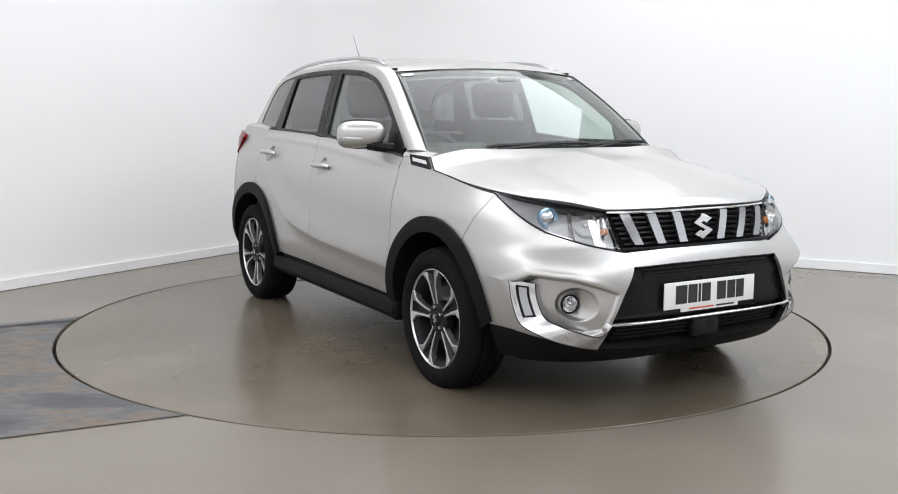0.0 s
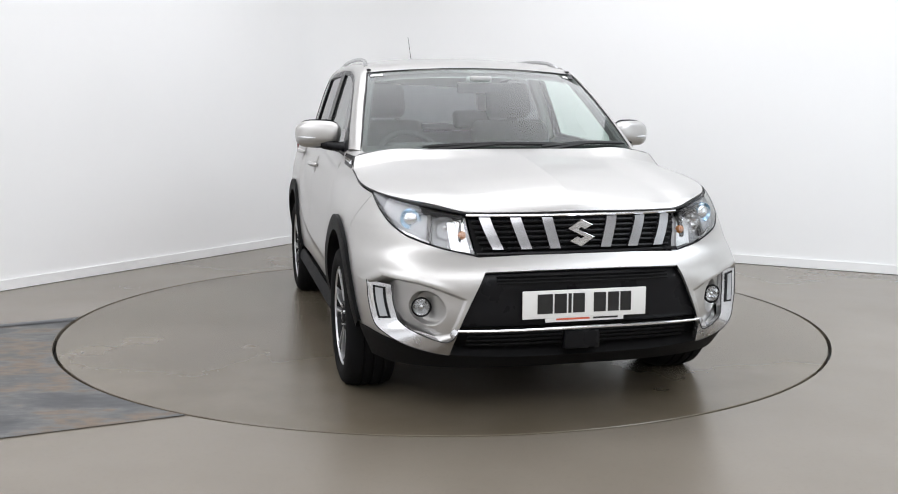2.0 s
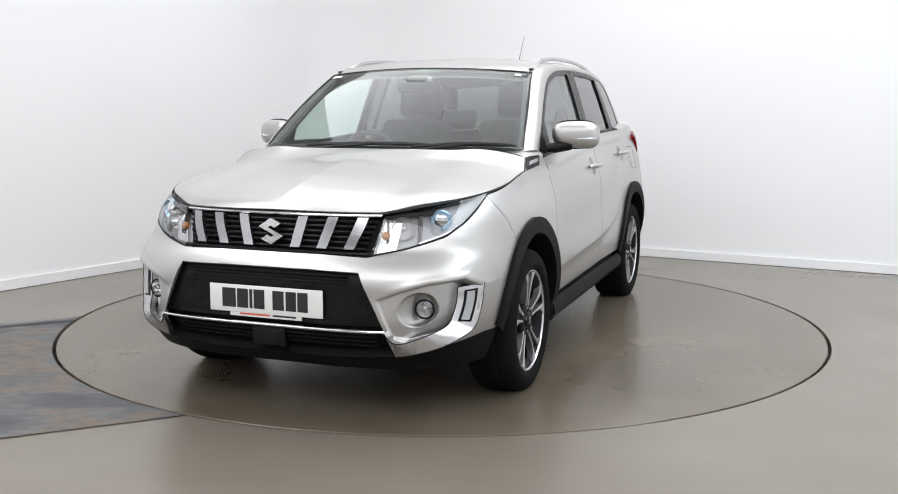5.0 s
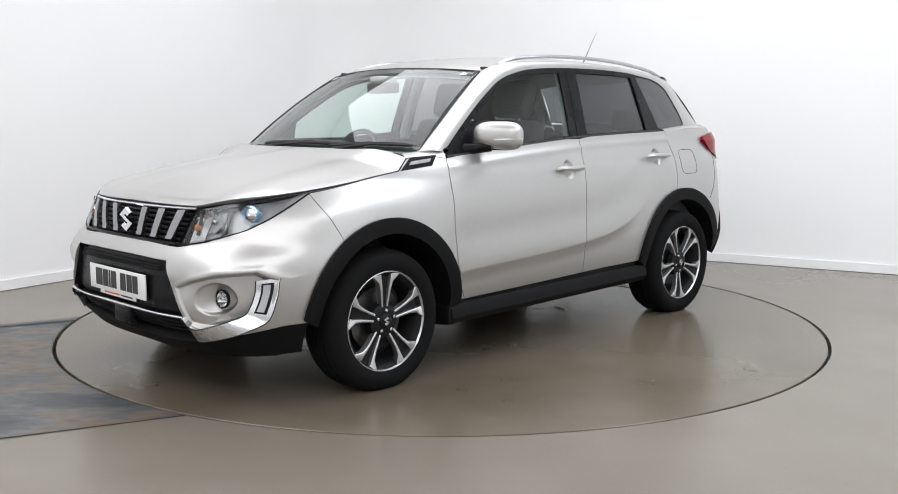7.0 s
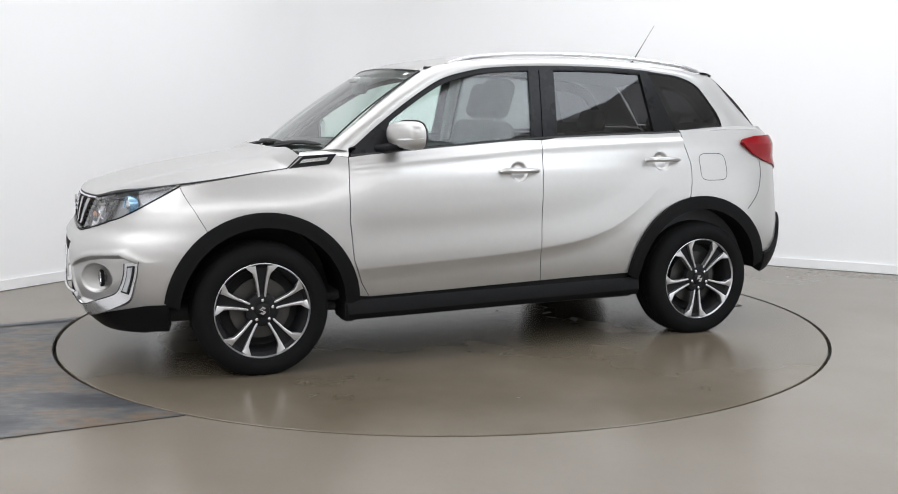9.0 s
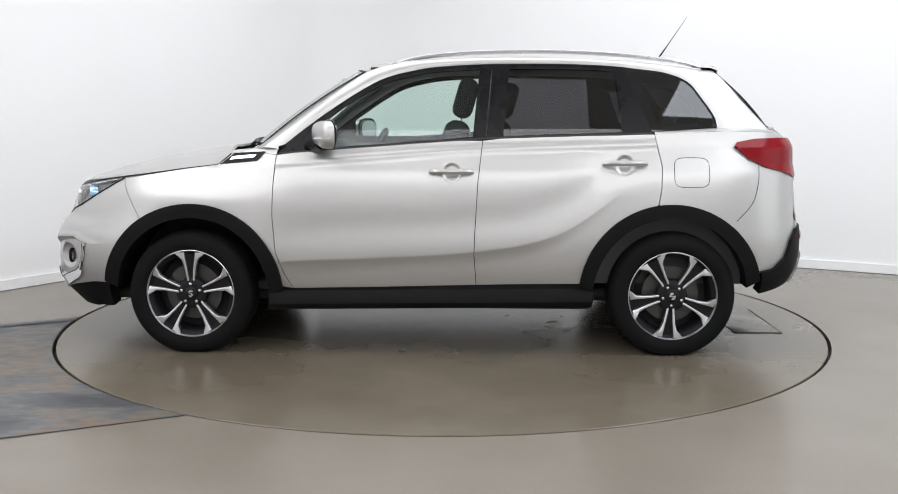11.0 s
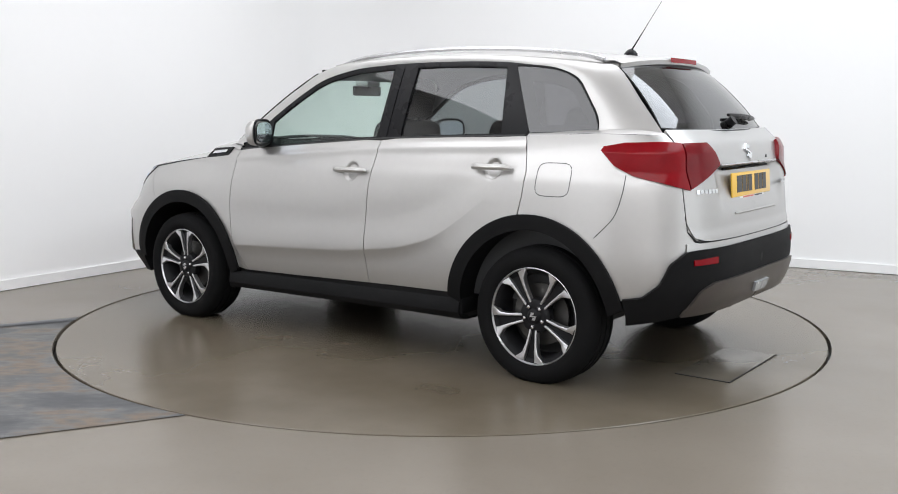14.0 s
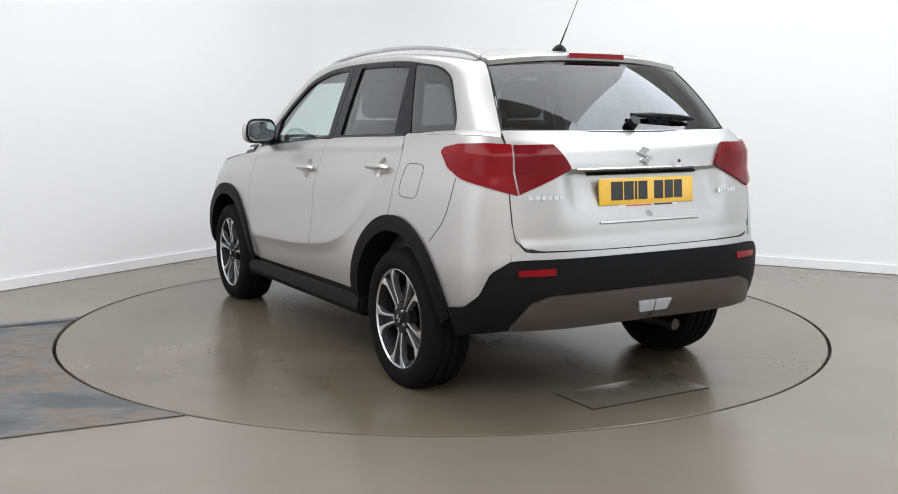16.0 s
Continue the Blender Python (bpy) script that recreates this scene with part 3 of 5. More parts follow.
# lower black parts of the nose
up_in = on_body(B=[F(0.505, 0.398), F(0.25, 0.395), F(0.0, 0.394)], T=[F(0.402, 0.62), F(0.2, 0.624), F(0.0, 0.624)], nu=24, nv=14, off=-0.028, gap=0, rim=False)
up_wall = Mesh().grid([[tuple(body(*F(y, z), o)) for y, z in ((0.505, 0.398), (0.402, 0.62), (0.2, 0.624), (0.0, 0.624))] for o in (-0.03, 0.001)])
upper_intake = part("upper_intake", Mesh().add(up_in.v, up_in.f).add(up_wall.v, up_wall.f).both(), GLOSS_BLACK, car, "gloss black intake panel behind the number plate")
for z in (0.575, 0.590, 0.605):
    part("slat", Mesh().tube([tuple(body(*F(abs(y), z), -0.016) * 1) if y >= 0 else tuple(Vector((1, -1, 1)) * body(*F(-y, z), -0.016)) for y in np.linspace(-0.36, 0.36, 25)], 0.0045, 6), BLACK_PL, upper_intake)
lo_in = on_body(B=[F(0.54, 0.275), F(0.25, 0.262), F(0.0, 0.260)], T=[F(0.508, 0.386), F(0.25, 0.383), F(0.0, 0.382)], nu=24, nv=10, off=-0.045, gap=0, rim=False)
lower_intake = part("lower_intake", lo_in.both(), BLACK_PL, car)
for z in (0.30, 0.322, 0.344, 0.364):
    part("slat", Mesh().tube([tuple(Vector((1, 1 if y >= 0 else -1, 1)) * body(*F(abs(y), z), -0.03)) for y in np.linspace(-0.47, 0.47, 25)], 0.006, 6), BLACK_PL, lower_intake)
part("radar_cover", Mesh().box((2.042, -0.075, 0.304), (2.078, 0.075, 0.381), 0.008), GLOSS_BLACK, lower_intake)
part("bumper_chrome_strip", Mesh().tube([tuple(Vector((1, 1 if y >= 0 else -1, 1)) * body(*F(abs(y), 0.39 + 0.0 * y), 0.004)) for y in np.linspace(-0.51, 0.51, 41)], 0.0065, 8), CHROME, car)
lip = on_body(B=sides([(1.67, 0.235), (1.75, 0.232)]) + [F(0.74, 0.225), F(0.5, 0.215), F(0.25, 0.21), F(0.0, 0.21)],
              T=sides([(1.67, 0.366), (1.76, 0.363)]) + [F(0.80, 0.359), F(0.70, 0.322), F(0.56, 0.285), F(0.3, 0.268), F(0.0, 0.265)], nu=40, nv=8, gap=0, off=0.004, depth=0.06)
part("lower_lip", lip.both(), BLACK_PL, car)

# fog lamps, running lamps and their bright trim
for sy in (1, -1):
    o = body(*F(0.670, 0.470), -0.068)
    turn = Matrix.Translation((o.x, sy * o.y, o.z)) @ pose(0, 0, 0, 0, 0, sy * 8) @ Matrix.Diagonal((1, 0.86, 0.86, 1))
    fog = part("fog_lamp", Mesh().lathe([(0.044, 0.0), (0.047, 0.012), (0.041, 0.016), (0.038, 0.010)], 32, "x", m=turn), BLACK_PL, car)
    part("reflector", Mesh().lathe([(0.039, 0.012), (0.030, -0.010), (0.012, -0.020), (0.001, -0.021)], 28, "x", m=turn), REFLECTOR, fog)
    part("bulb_shield", Mesh().lathe([(0.013, -0.018), (0.013, 0.002), (0.009, 0.008), (0.001, 0.009)], 16, "x", m=turn), CHROME, fog)
    part("lens", Mesh().lathe([(0.041, 0.013), (0.03, 0.018), (0.015, 0.0205), (0.001, 0.021)], 28, "x", m=turn), GLASS_LAMP, fog)
# the trim runs down the pocket's outer side, facing ahead, then along its foot to the intake
outer_run = np.array([tuple(body(*F(y, z), o)) for y, z, o in resample([(0.816, 0.566, 0.006), (0.812, 0.49, 0.007), (0.798, 0.415, 0.008), (0.772, 0.372, 0.010), (0.70, 0.330, 0.012), (0.60, 0.300, 0.012), (0.530, 0.288, 0.012)], 48, True)])
inner_run = np.array([tuple(body(*F(y, z), o)) for y, z, o in resample([(0.775, 0.548, -0.052), (0.772, 0.49, -0.052), (0.760, 0.436, -0.050), (0.735, 0.394, -0.038), (0.66, 0.366, -0.012), (0.575, 0.344, 0.004), (0.535, 0.350, 0.010), (0.508, 0.388, 0.012)], 48, True)])


def trim_patch(u0, u1, v0, v1, lift, n=12):
    """A piece of the trim's face, u along it and v from its inner to its outer edge."""
    g = []
    for v in np.linspace(v0, v1, 4):
        g.append([])
        for u in np.linspace(u0, u1, n + 1):
            at = lambda run: np.array([np.interp(u * 48, np.arange(49), run[:, k]) for k in range(3)])
            g[-1].append(at(inner_run) * (1 - v) + at(outer_run) * v + np.array((lift, lift * 0.5, 0)))
    return g


pair("fog_trim", skin(trim_patch(0, 1, 0, 1, 0.0, 48), 0.025), SATIN, car, "satin silver angled trim round the fog lamp pocket")
for run, r in ((inner_run, 0.0025), (outer_run, 0.002)):
    pair("trim_gap", Mesh().tube([tuple(p) for p in run], r, 5), SEAL, car)
pair("running_lamp_bezel", skin(trim_patch(0.035, 0.335, 0.26, 0.76, 0.003), 0.006), GLOSS_BLACK, car)
pair("daytime_running_lamp", skin(trim_patch(0.05, 0.315, 0.36, 0.66, 0.006), 0.006), RUN_LAMP, car)

# --- grille ---
g_top = [F(0.452, 0.834), F(0.25, 0.842), F(0.0, 0.845)]
g_low = [F(0.405, 0.690), F(0.2, 0.690), F(0.0, 0.690)]
gback = on_body(B=[F(0.42, 0.676), F(0.2, 0.684), F(0.0, 0.686)], T=g_top, nu=20, nv=8, gap=0, off=-0.032, rim=False)
grille = part("grille", gback.both(), BLACK_PL, car, "black grille with ribs and bright upright bars")


def across(y0, z, off, n=31):
    return [tuple(Vector((1, 1 if y >= 0 else -1, 1)) * body(*F(abs(y), z), off)) for y in np.linspace(-y0, y0, n)]


for z, y0 in ((0.706, 0.40), (0.728, 0.41), (0.750, 0.418), (0.772, 0.425), (0.794, 0.432), (0.816, 0.438)):
    part("rib", Mesh().tube(across(y0, z, -0.014), 0.0065, 6), GLOSS_BLACK, grille)
part("grille_chrome_strip", Mesh().tube(across(0.455, 0.838, -0.004, 41), 0.006, 8), CHROME, grille)
part("lower_frame", Mesh().tube(across(0.425, 0.685, -0.002, 41), 0.008, 8), GLOSS_BLACK, grille)
for sy in (1, -1):
    for yb, yt in ((0.106, 0.138), (0.224, 0.266), (0.338, 0.386)):
        w = 0.0215
        bar = on_body(B=[F(yb - w, 0.700), F(yb + w, 0.700)], T=[F(yt - w, 0.828), F(yt + w, 0.828)], nu=4, nv=8, gap=0, off=0.004, depth=0.03)
        part("upright_bar", bar if sy > 0 else bar.mirrored(), BAR_GREY, grille)
EMBLEM = [(0.0, 0.60), (0.42, 0.36), (0.14, 0.15), (0.0, 0.25), (-0.12, 0.17), (0.50, -0.19), (0.0, -0.60), (-0.42, -0.36), (-0.14, -0.15), (0.0, -0.25), (0.12, -0.17), (-0.50, 0.19)]


def emblem(size, m):
    return Mesh().prism([(x * size * 1.05, y * size * 0.84) for x, y in EMBLEM], size * 0.12, m, size * 0.012)


nose_plane = Matrix.Translation((2.030, 0, 0.766)) @ Matrix(((0, 0, 1, 0), (1, 0, 0, 0), (0, 1, 0, 0), (0, 0, 0, 1)))
part("front_emblem", emblem(0.108, nose_plane), CHROME, car, "bright angular emblem")

# --- headlights ---
h_top = sides([(1.598, 0.908), (1.70, 0.893), (1.80, 0.876), (1.88, 0.860)]) + [F(0.462, 0.840)]
h_low = sides([(1.598, 0.902), (1.68, 0.857), (1.78, 0.800), (1.86, 0.755)]) + [F(0.55, 0.704), F(0.425, 0.677)]
lens = on_body(B=h_low, T=h_top, nu=30, nv=12, gap=0.003, off=0.004, depth=0.01)
bowl = on_body(B=h_low, T=h_top, nu=30, nv=12, gap=0.0, off=-0.002, rim=False, disp=lambda p: -0.034 * smooth(1.58, 1.70, p.x))
edge = Mesh().tube([tuple(body(*p, 0.002)) for p in resample(h_low, 30)], 0.0035, 6).tube([tuple(body(*p, 0.002)) for p in resample(h_top, 30)], 0.002, 6)
for sy, side_name in ((1, "l"), (-1, "r")):
    flip = (lambda m: m) if sy > 0 else (lambda m: m.mirrored())
    hl = part("headlight", flip(bowl), HOUSING, car, "clear headlight, projector ring tinted blue for a glint")
    part("bezel", flip(edge), GLOSS_BLACK, hl)
    for (y, z, r, kind) in ((0.665, 0.830, 0.040, "projector"), (0.540, 0.797, 0.043, "reflector")):
        o = body(*F(y, z), -0.032)
        turn = Matrix.Translation(o) @ pose(0, 0, 0, 0, 0, 18)
        if kind == "projector":
            part("projector_ring", flip(Mesh().lathe([(r, -0.02), (r * 1.1, 0.012), (r * 0.98, 0.022), (r * 0.8, 0.012)], 32, "x", m=turn)), GLINT_RING, hl)
            part("projector_lens", flip(Mesh().lathe([(r * 0.8, 0.012), (r * 0.55, 0.020), (r * 0.25, 0.024), (0.001, 0.025)], 32, "x", m=turn)), CHROME, hl)
        else:
            part("reflector", flip(Mesh().lathe([(r * 1.1, 0.025), (r, 0.012), (r * 0.7, -0.01), (r * 0.25, -0.02), (r * 0.22, 0.01), (0.001, 0.012)], 32, "x", m=turn)), REFLECTOR, hl)
    plate = on_body(B=[F(0.520, 0.706), F(0.447, 0.696)], T=[F(0.530, 0.815), F(0.468, 0.815)], nu=6, nv=6, gap=0, off=-0.022, depth=0.02)
    part("inner_reflector", flip(plate), REFLECTOR, hl)
    for ya, yb, m in ((0.608, 0.596, BRAKE), (0.490, 0.482, BRAKE)):
        rib = on_body(B=[F(ya, 0.742), F(yb, 0.728)], T=[F(ya - 0.01, 0.842), F(yb - 0.01, 0.838)], nu=3, nv=6, gap=0, off=-0.012, depth=0.02)
        part("divider", flip(rib), m, hl)
    o = body(*F(0.474, 0.762), -0.016)
    part("amber_bulb", flip(Mesh().lathe([(0.017, -0.01), (0.016, 0.002), (0.010, 0.008), (0.001, 0.010)], 20, "x", m=Matrix.Translation(o))), AMBER, hl)
    shelf = on_body(B=sides([(1.66, 0.853)]) + [F(0.76, 0.797), F(0.60, 0.715)], T=sides([(1.66, 0.872)]) + [F(0.75, 0.815), F(0.60, 0.735)], nu=16, nv=2, gap=0, off=-0.018, depth=0.02)
    part("chrome_shelf", flip(shelf), REFLECTOR, hl)
    brow = on_body(B=[F(0.64, 0.850), F(0.56, 0.838), F(0.47, 0.822)], T=[F(0.64, 0.860), F(0.56, 0.850), F(0.468, 0.836)], nu=14, nv=2, gap=0, off=-0.010, depth=0.02)
    part("brow", flip(brow), GLOSS_BLACK, hl)
    part("lens", flip(lens), GLASS_LAMP, hl)

# --- bonnet ---
side_edge = [S(1.598, 0.914), S(1.35, 0.947), S(1.105, 0.978), S(1.04, 1.034)]
front_edge = [F(0.0, 0.853), F(0.25, 0.85), F(0.462, 0.848), S(1.88, 0.867), S(1.80, 0.883), S(1.70, 0.900), S(1.598, 0.914)]
B3 = [body(*p) for p in resample(front_edge, 40)]
R3 = [body(*p) for p in resample(side_edge, 30)]
corner = R3[-1]
T3 = [Vector((1.085 - 0.05 * (y / 0.8) ** 2, y, 1.058 - 0.004 * (y / 0.7) ** 2 - 0.012 * smooth(0.62, 0.77, y))) for y in np.linspace(0, corner.y, 16)]
T3[-1] = corner
L3 = [Vector(p) for p in ((B3[0].x, 0, B3[0].z), (1.985, 0, 0.884), (1.88, 0, 0.915), (1.67, 0, 0.965), (1.405, 0, 1.012), (1.2, 0, 1.042), (1.085, 0, 1.058))]
hg = coons(B3, T3, L3, R3, 36, 36, gap=0.0)
for row in hg:
    for p in row:
        f = smooth(2.02, 1.75, p[0])
        p[2] += f * (0.014 * smooth(0.72, 0.54, p[1]) - 0.006 * smooth(0.52, 0.40, p[1]))
hood = skin(hg, 0.012)
part("bonnet", hood.both(), SILVER, car, merge=0.002)
seam = Mesh().tube([tuple(p + Vector((0, 0.0, -0.004))) for p in R3], 0.004, 5)
pair("bonnet_gap", seam, SEAL, car)
part("bonnet_front_gap", Mesh().tube([tuple(p - Vector((0.006, 0, 0.005))) for p in B3], 0.0045, 5).both(), SEAL, car)

lowc = [body(*S(x, z)) for x, z in ((1.045, 1.033), (0.98, 1.036), (0.91, 1.040), (0.802, 1.026))]
highc = [Vector((1.02, 0.695, 1.050)), Vector((0.97, 0.704, 1.053)), Vector((0.925, 0.710, 1.056)), glasshouse(0.795, 1.055)]
pair("scuttle_corner", Mesh().grid([[tuple(p) for p in lowc], [tuple(p.lerp(q, 0.5) + Vector((0, 0.003, 0.004))) for p, q in zip(lowc, highc)], [tuple(q) for q in highc]]), SILVER, car)
# wing vents with a bright bar
vent = on_body(B=sides([(1.098, 0.972), (0.900, 0.992)]), T=sides([(1.02, 1.032), (0.860, 1.040)]), nu=10, nv=4, gap=0, off=0.006, depth=0.01)
v1, v2 = pair("wing_vent", vent, GLOSS_BLACK, car)
bar = on_body(B=sides([(1.045, 0.996), (0.915, 1.008)]), T=sides([(1.025, 1.013), (0.903, 1.024)]), nu=6, nv=2, gap=0, off=0.012, depth=0.008)
part("bar", bar, CHROME, v1), part("bar", bar.mirrored(), CHROME, v2)

# --- cladding, sills, liners ---
for c, a0, a1 in ((FC, 8, 177), (RC, 6, 170)):
    po, pi = arch(*c, ARCH_OUT + 0.003, a0, a1, 44), arch(*c, ARCH_IN, a0 - 4, a1 + 4, 44)
    rows = [[tuple(body(*S(*p), -0.004)) for p in po], [tuple(body(*S(*p), 0.016)) for p in po]]
    for k in (0.15, 0.5, 0.85, 1.0):
        rows.append([tuple(body(*S(p[0] + (q[0] - p[0]) * k, p[1] + (q[1] - p[1]) * k), 0.018 - 0.006 * k)) for p, q in zip(po, pi)])
    inner = [Vector(p) for p in rows[-1]]
    rows.append([(p.x, p.y - 0.03, p.z) for p in inner])
    rows.append([(c[0] + (p.x - c[0]) * 1.01, 0.50, c[1] + (p.z - c[1]) * 1.01) for p in inner])
    pair("wheel_arch_cladding", Mesh().grid(rows), BLACK_PL, car)
    back_plate = Mesh().add([(c[0], 0.5, c[1])] + [(p.x, 0.5, p.z) for p in inner], [(0, i, i + 1) for i in range(1, len(inner))])
    pair("wheel_arch_liner", back_plate, UNDER, car)
sill = skin([[Vector((x, y, z + 0.02 * (0.8 - x) / 1.6)) for x in np.linspace(0.835, -0.82, 30)] for y, z in
             ((0.70, 0.215), (0.80, 0.222), (0.842, 0.232), (0.862, 0.262), (0.858, 0.300), (0.840, 0.328))], 0.02)
pair("sill", sill, BLACK_PL, car)
pair("sill_end", Mesh().box((0.80, 0.66, 0.225), (0.85, 0.850, 0.325), 0.012), BLACK_PL, car)
pair("sill_end", Mesh().box((-0.83, 0.66, 0.268), (-0.79, 0.846, 0.35), 0.012), BLACK_PL, car)
part("underbody", Mesh().box((-1.45, -0.68, 0.25), (1.75, 0.68, 0.32), 0.03).box((-0.82, -0.8, 0.23), (0.84, 0.8, 0.30), 0.02), UNDER, car)
part("exhaust", Mesh().tube([(-1.3, -0.35, 0.25), (-1.5, -0.38, 0.245), (-1.70, -0.40, 0.24)], 0.028, 12), BRAKE, car)

# --- tailgate ---
def recess(p):
    y = abs(p.y)
    return -0.034 * smooth(0.46, 0.36, y) * smooth(1.012, 1.000, p.z) * smooth(0.76, 0.95, p.z) + 0.006 * smooth(0.74, 0.70, p.z)


gate = on_body(B=[R(0.0, 0.680), R(0.3, 0.682), R(0.55, 0.686), R(0.62, 0.704)], T=[R(0.0, 1.166), R(0.3, 1.166), R(0.636, 1.168)],
               Rt=[R(0.62, 0.704), R(0.654, 0.77), R(0.650, 1.10), R(0.636, 1.168)], nu=30, nv=44, gap=0.0, disp=recess)
part("tailgate", gate.both(), SILVER, car, merge=0.002)
gap_line = [R(y, 0.674 + (0.016 * smooth(0.5, 0.62, y))) for y in np.linspace(0, 0.61, 16)] + [R(0.648, 0.73), R(0.658, 0.80), R(0.656, 0.95), R(0.652, 1.13)]
part("tailgate_gap", Mesh().tube([tuple(body(*p, -0.004)) for p in gap_line], [0.007] * 15 + [0.006] + [0.003] * 4, 6).both(), SEAL, car)
part("plate_lamp_bar", Mesh().tube([tuple(body(*R(y, 1.008), 0.003)) for y in np.linspace(0.0, 0.37, 12)], 0.006, 6).both(), SATIN, car)
# Black bar that stands in for the shade under the tailgate ledge
part("ledge_shade_bar", Mesh().tube([tuple(body(*R(y, 0.995), -0.026)) for y in np.linspace(0.0, 0.30, 8)], 0.006, 6).both(), GLOSS_BLACK, car)
part("tailgate_crease", Mesh().tube([tuple(body(*R(y, 0.79 - 0.002), 0.0015)) for y in np.linspace(0.0, 0.27, 10)], 0.006, 6).both(), SILVER, car)
part("lock", Mesh().lathe([(0.001, 0.0), (0.007, 0.0), (0.008, 0.004)], 12, "x", origin=(-1.935, -0.17, 1.035)), INK, car)
tail_plane = Matrix.Translation((-1.897, 0, 1.060)) @ pose(0, 0, 0, 0, 21, 0) @ Matrix(((0, 0, -1, 0), (-1, 0, 0, 0), (0, 1, 0, 0), (0, 0, 0, 1)))
part("rear_emblem", emblem(0.078, tail_plane), CHROME, car, "bright angular emblem")
for y0, y1, z in ((0.44, 0.60, 0.90), (-0.53, -0.40, 0.90)):
    n = 6
    for i in range(n):
        a, b = y0 + (y1 - y0) * i / n, y0 + (y1 - y0) * (i + 0.75) / n
        bars = on_body(B=[R(abs(a), z - 0.009), R(abs(b), z - 0.009)], T=[R(abs(a), z + 0.009), R(abs(b), z + 0.009)], nu=2, nv=1, gap=0, off=0.004, depth=0.004)
        part("badge_bar", bars if y0 > 0 else bars.mirrored(), CHROME, car)

# tail lamps, folded along a ridge
def lamp_fold(p):
    return 0.014 * max(0.0, 1 - abs(p.z - 1.062) / 0.075)


t_out = on_body(B=sides([(-1.53, 1.072), (-1.60, 1.005), (-1.69, 0.962)]) + [R(0.735, 0.935), R(0.628, 0.900)], T=sides([(-1.54, 1.092), (-1.63, 1.115), (-1.75, 1.120)]) + [R(0.66, 1.117), R(0.632, 1.115)],
                Rt=[R(0.628, 0.900), R(0.640, 1.0), R(0.632, 1.115)], nu=28, nv=20, gap=0.001, off=0.010, depth=0.03, disp=lamp_fold)
t_in = on_body(B=[R(0.624, 0.902), R(0.50, 0.958), R(0.398, 1.008)], T=[R(0.628, 1.115), R(0.46, 1.112), R(0.402, 1.020)],
               L=[R(0.624, 0.902), R(0.636, 1.0), R(0.628, 1.115)], nu=16, nv=20, gap=0.001, off=0.010, depth=0.03, disp=lamp_fold)
for m1, m2 in ((t_out, t_in), (t_out.mirrored(), t_in.mirrored())):
    tl = part("tail_light", m1, RED, car, "red tail lamp wrapping round the rear corner")
    part("tailgate_lamp", m2, RED_DARK, tl)

# --- rear bumper ---
rb_top = sides([(-1.672, 0.442), (-1.745, 0.453)]) + [R(0.765, 0.508), R(0.735, 0.598), R(0.668, 0.648), R(0.6, 0.652), R(0.3, 0.652), R(0.0, 0.652)]
rb_low = sides([(-1.672, 0.330), (-1.708, 0.336)]) + [R(0.715, 0.354), R(0.66, 0.366), R(0.45, 0.372), R(0.2, 0.375), R(0.0, 0.376)]
rb = on_body(B=rb_low, T=rb_top, nu=60, nv=20, gap=0, off=0.018, depth=0.05)
part("rear_bumper", rb.both(), BLACK_PL, car, "black textured plastic rear bumper")
ga = on_body(B=[R(0.655, 0.374), R(0.45, 0.374), R(0.2, 0.376), R(0.0, 0.378)], T=[R(0.650, 0.394), R(0.60, 0.480), R(0.52, 0.508), R(0.2, 0.512), R(0.0, 0.512)], nu=34, nv=10, gap=0, off=0.030, depth=0.02)
part("skid_garnish", ga.both(), BRONZE, car, "warm grey satin garnish under the rear bumper")
rl = on_body(B=[R(0.075, 0.416), R(0.004, 0.416)], T=[R(0.09, 0.458), R(0.004, 0.458)], nu=6, nv=3, gap=0, off=0.042, depth=0.02)
pair("reversing_lamp", rl, RUN_LAMP, car)
refl = on_body(B=[R(0.645, 0.588), R(0.50, 0.588)], T=[R(0.645, 0.612), R(0.50, 0.616)], nu=8, nv=2, gap=0, off=0.024, depth=0.01)
pair("rear_reflector", refl, RED, car, "red bumper reflector")

# --- upper body ---
dlo_top = [(0.795, 1.052), (0.655, 1.163), (0.51, 1.268), (0.37, 1.358), (0.25, 1.420), (0.10, 1.459), (-0.03, 1.478), (-0.30, 1.492), (-0.65, 1.493),
           (-0.911, 1.483), (-1.06, 1.467), (-1.20, 1.449), (-1.318, 1.402), (-1.388, 1.318), (-1.452, 1.223), (-1.464, 1.163)]
edge3 = [(0.925, 0.708, 1.055), (0.76, 0.68, 1.175), (0.61, 0.648, 1.285), (0.475, 0.616, 1.378), (0.355, 0.589, 1.452), (0.22, 0.578, 1.494), (0.05, 0.572, 1.514),
         (-0.25, 0.568, 1.526), (-0.6, 0.566, 1.526), (-0.9, 0.560, 1.514), (-1.1, 0.552, 1.500), (-1.27, 0.543, 1.483), (-1.40, 0.537, 1.466), (-1.49, 0.543, 1.440), (-1.62, 0.585, 1.295), (-1.745, 0.628, 1.155)]
# matched stations keep the pillar lines straight
st = np.linspace(0, len(dlo_top) - 1, 76)


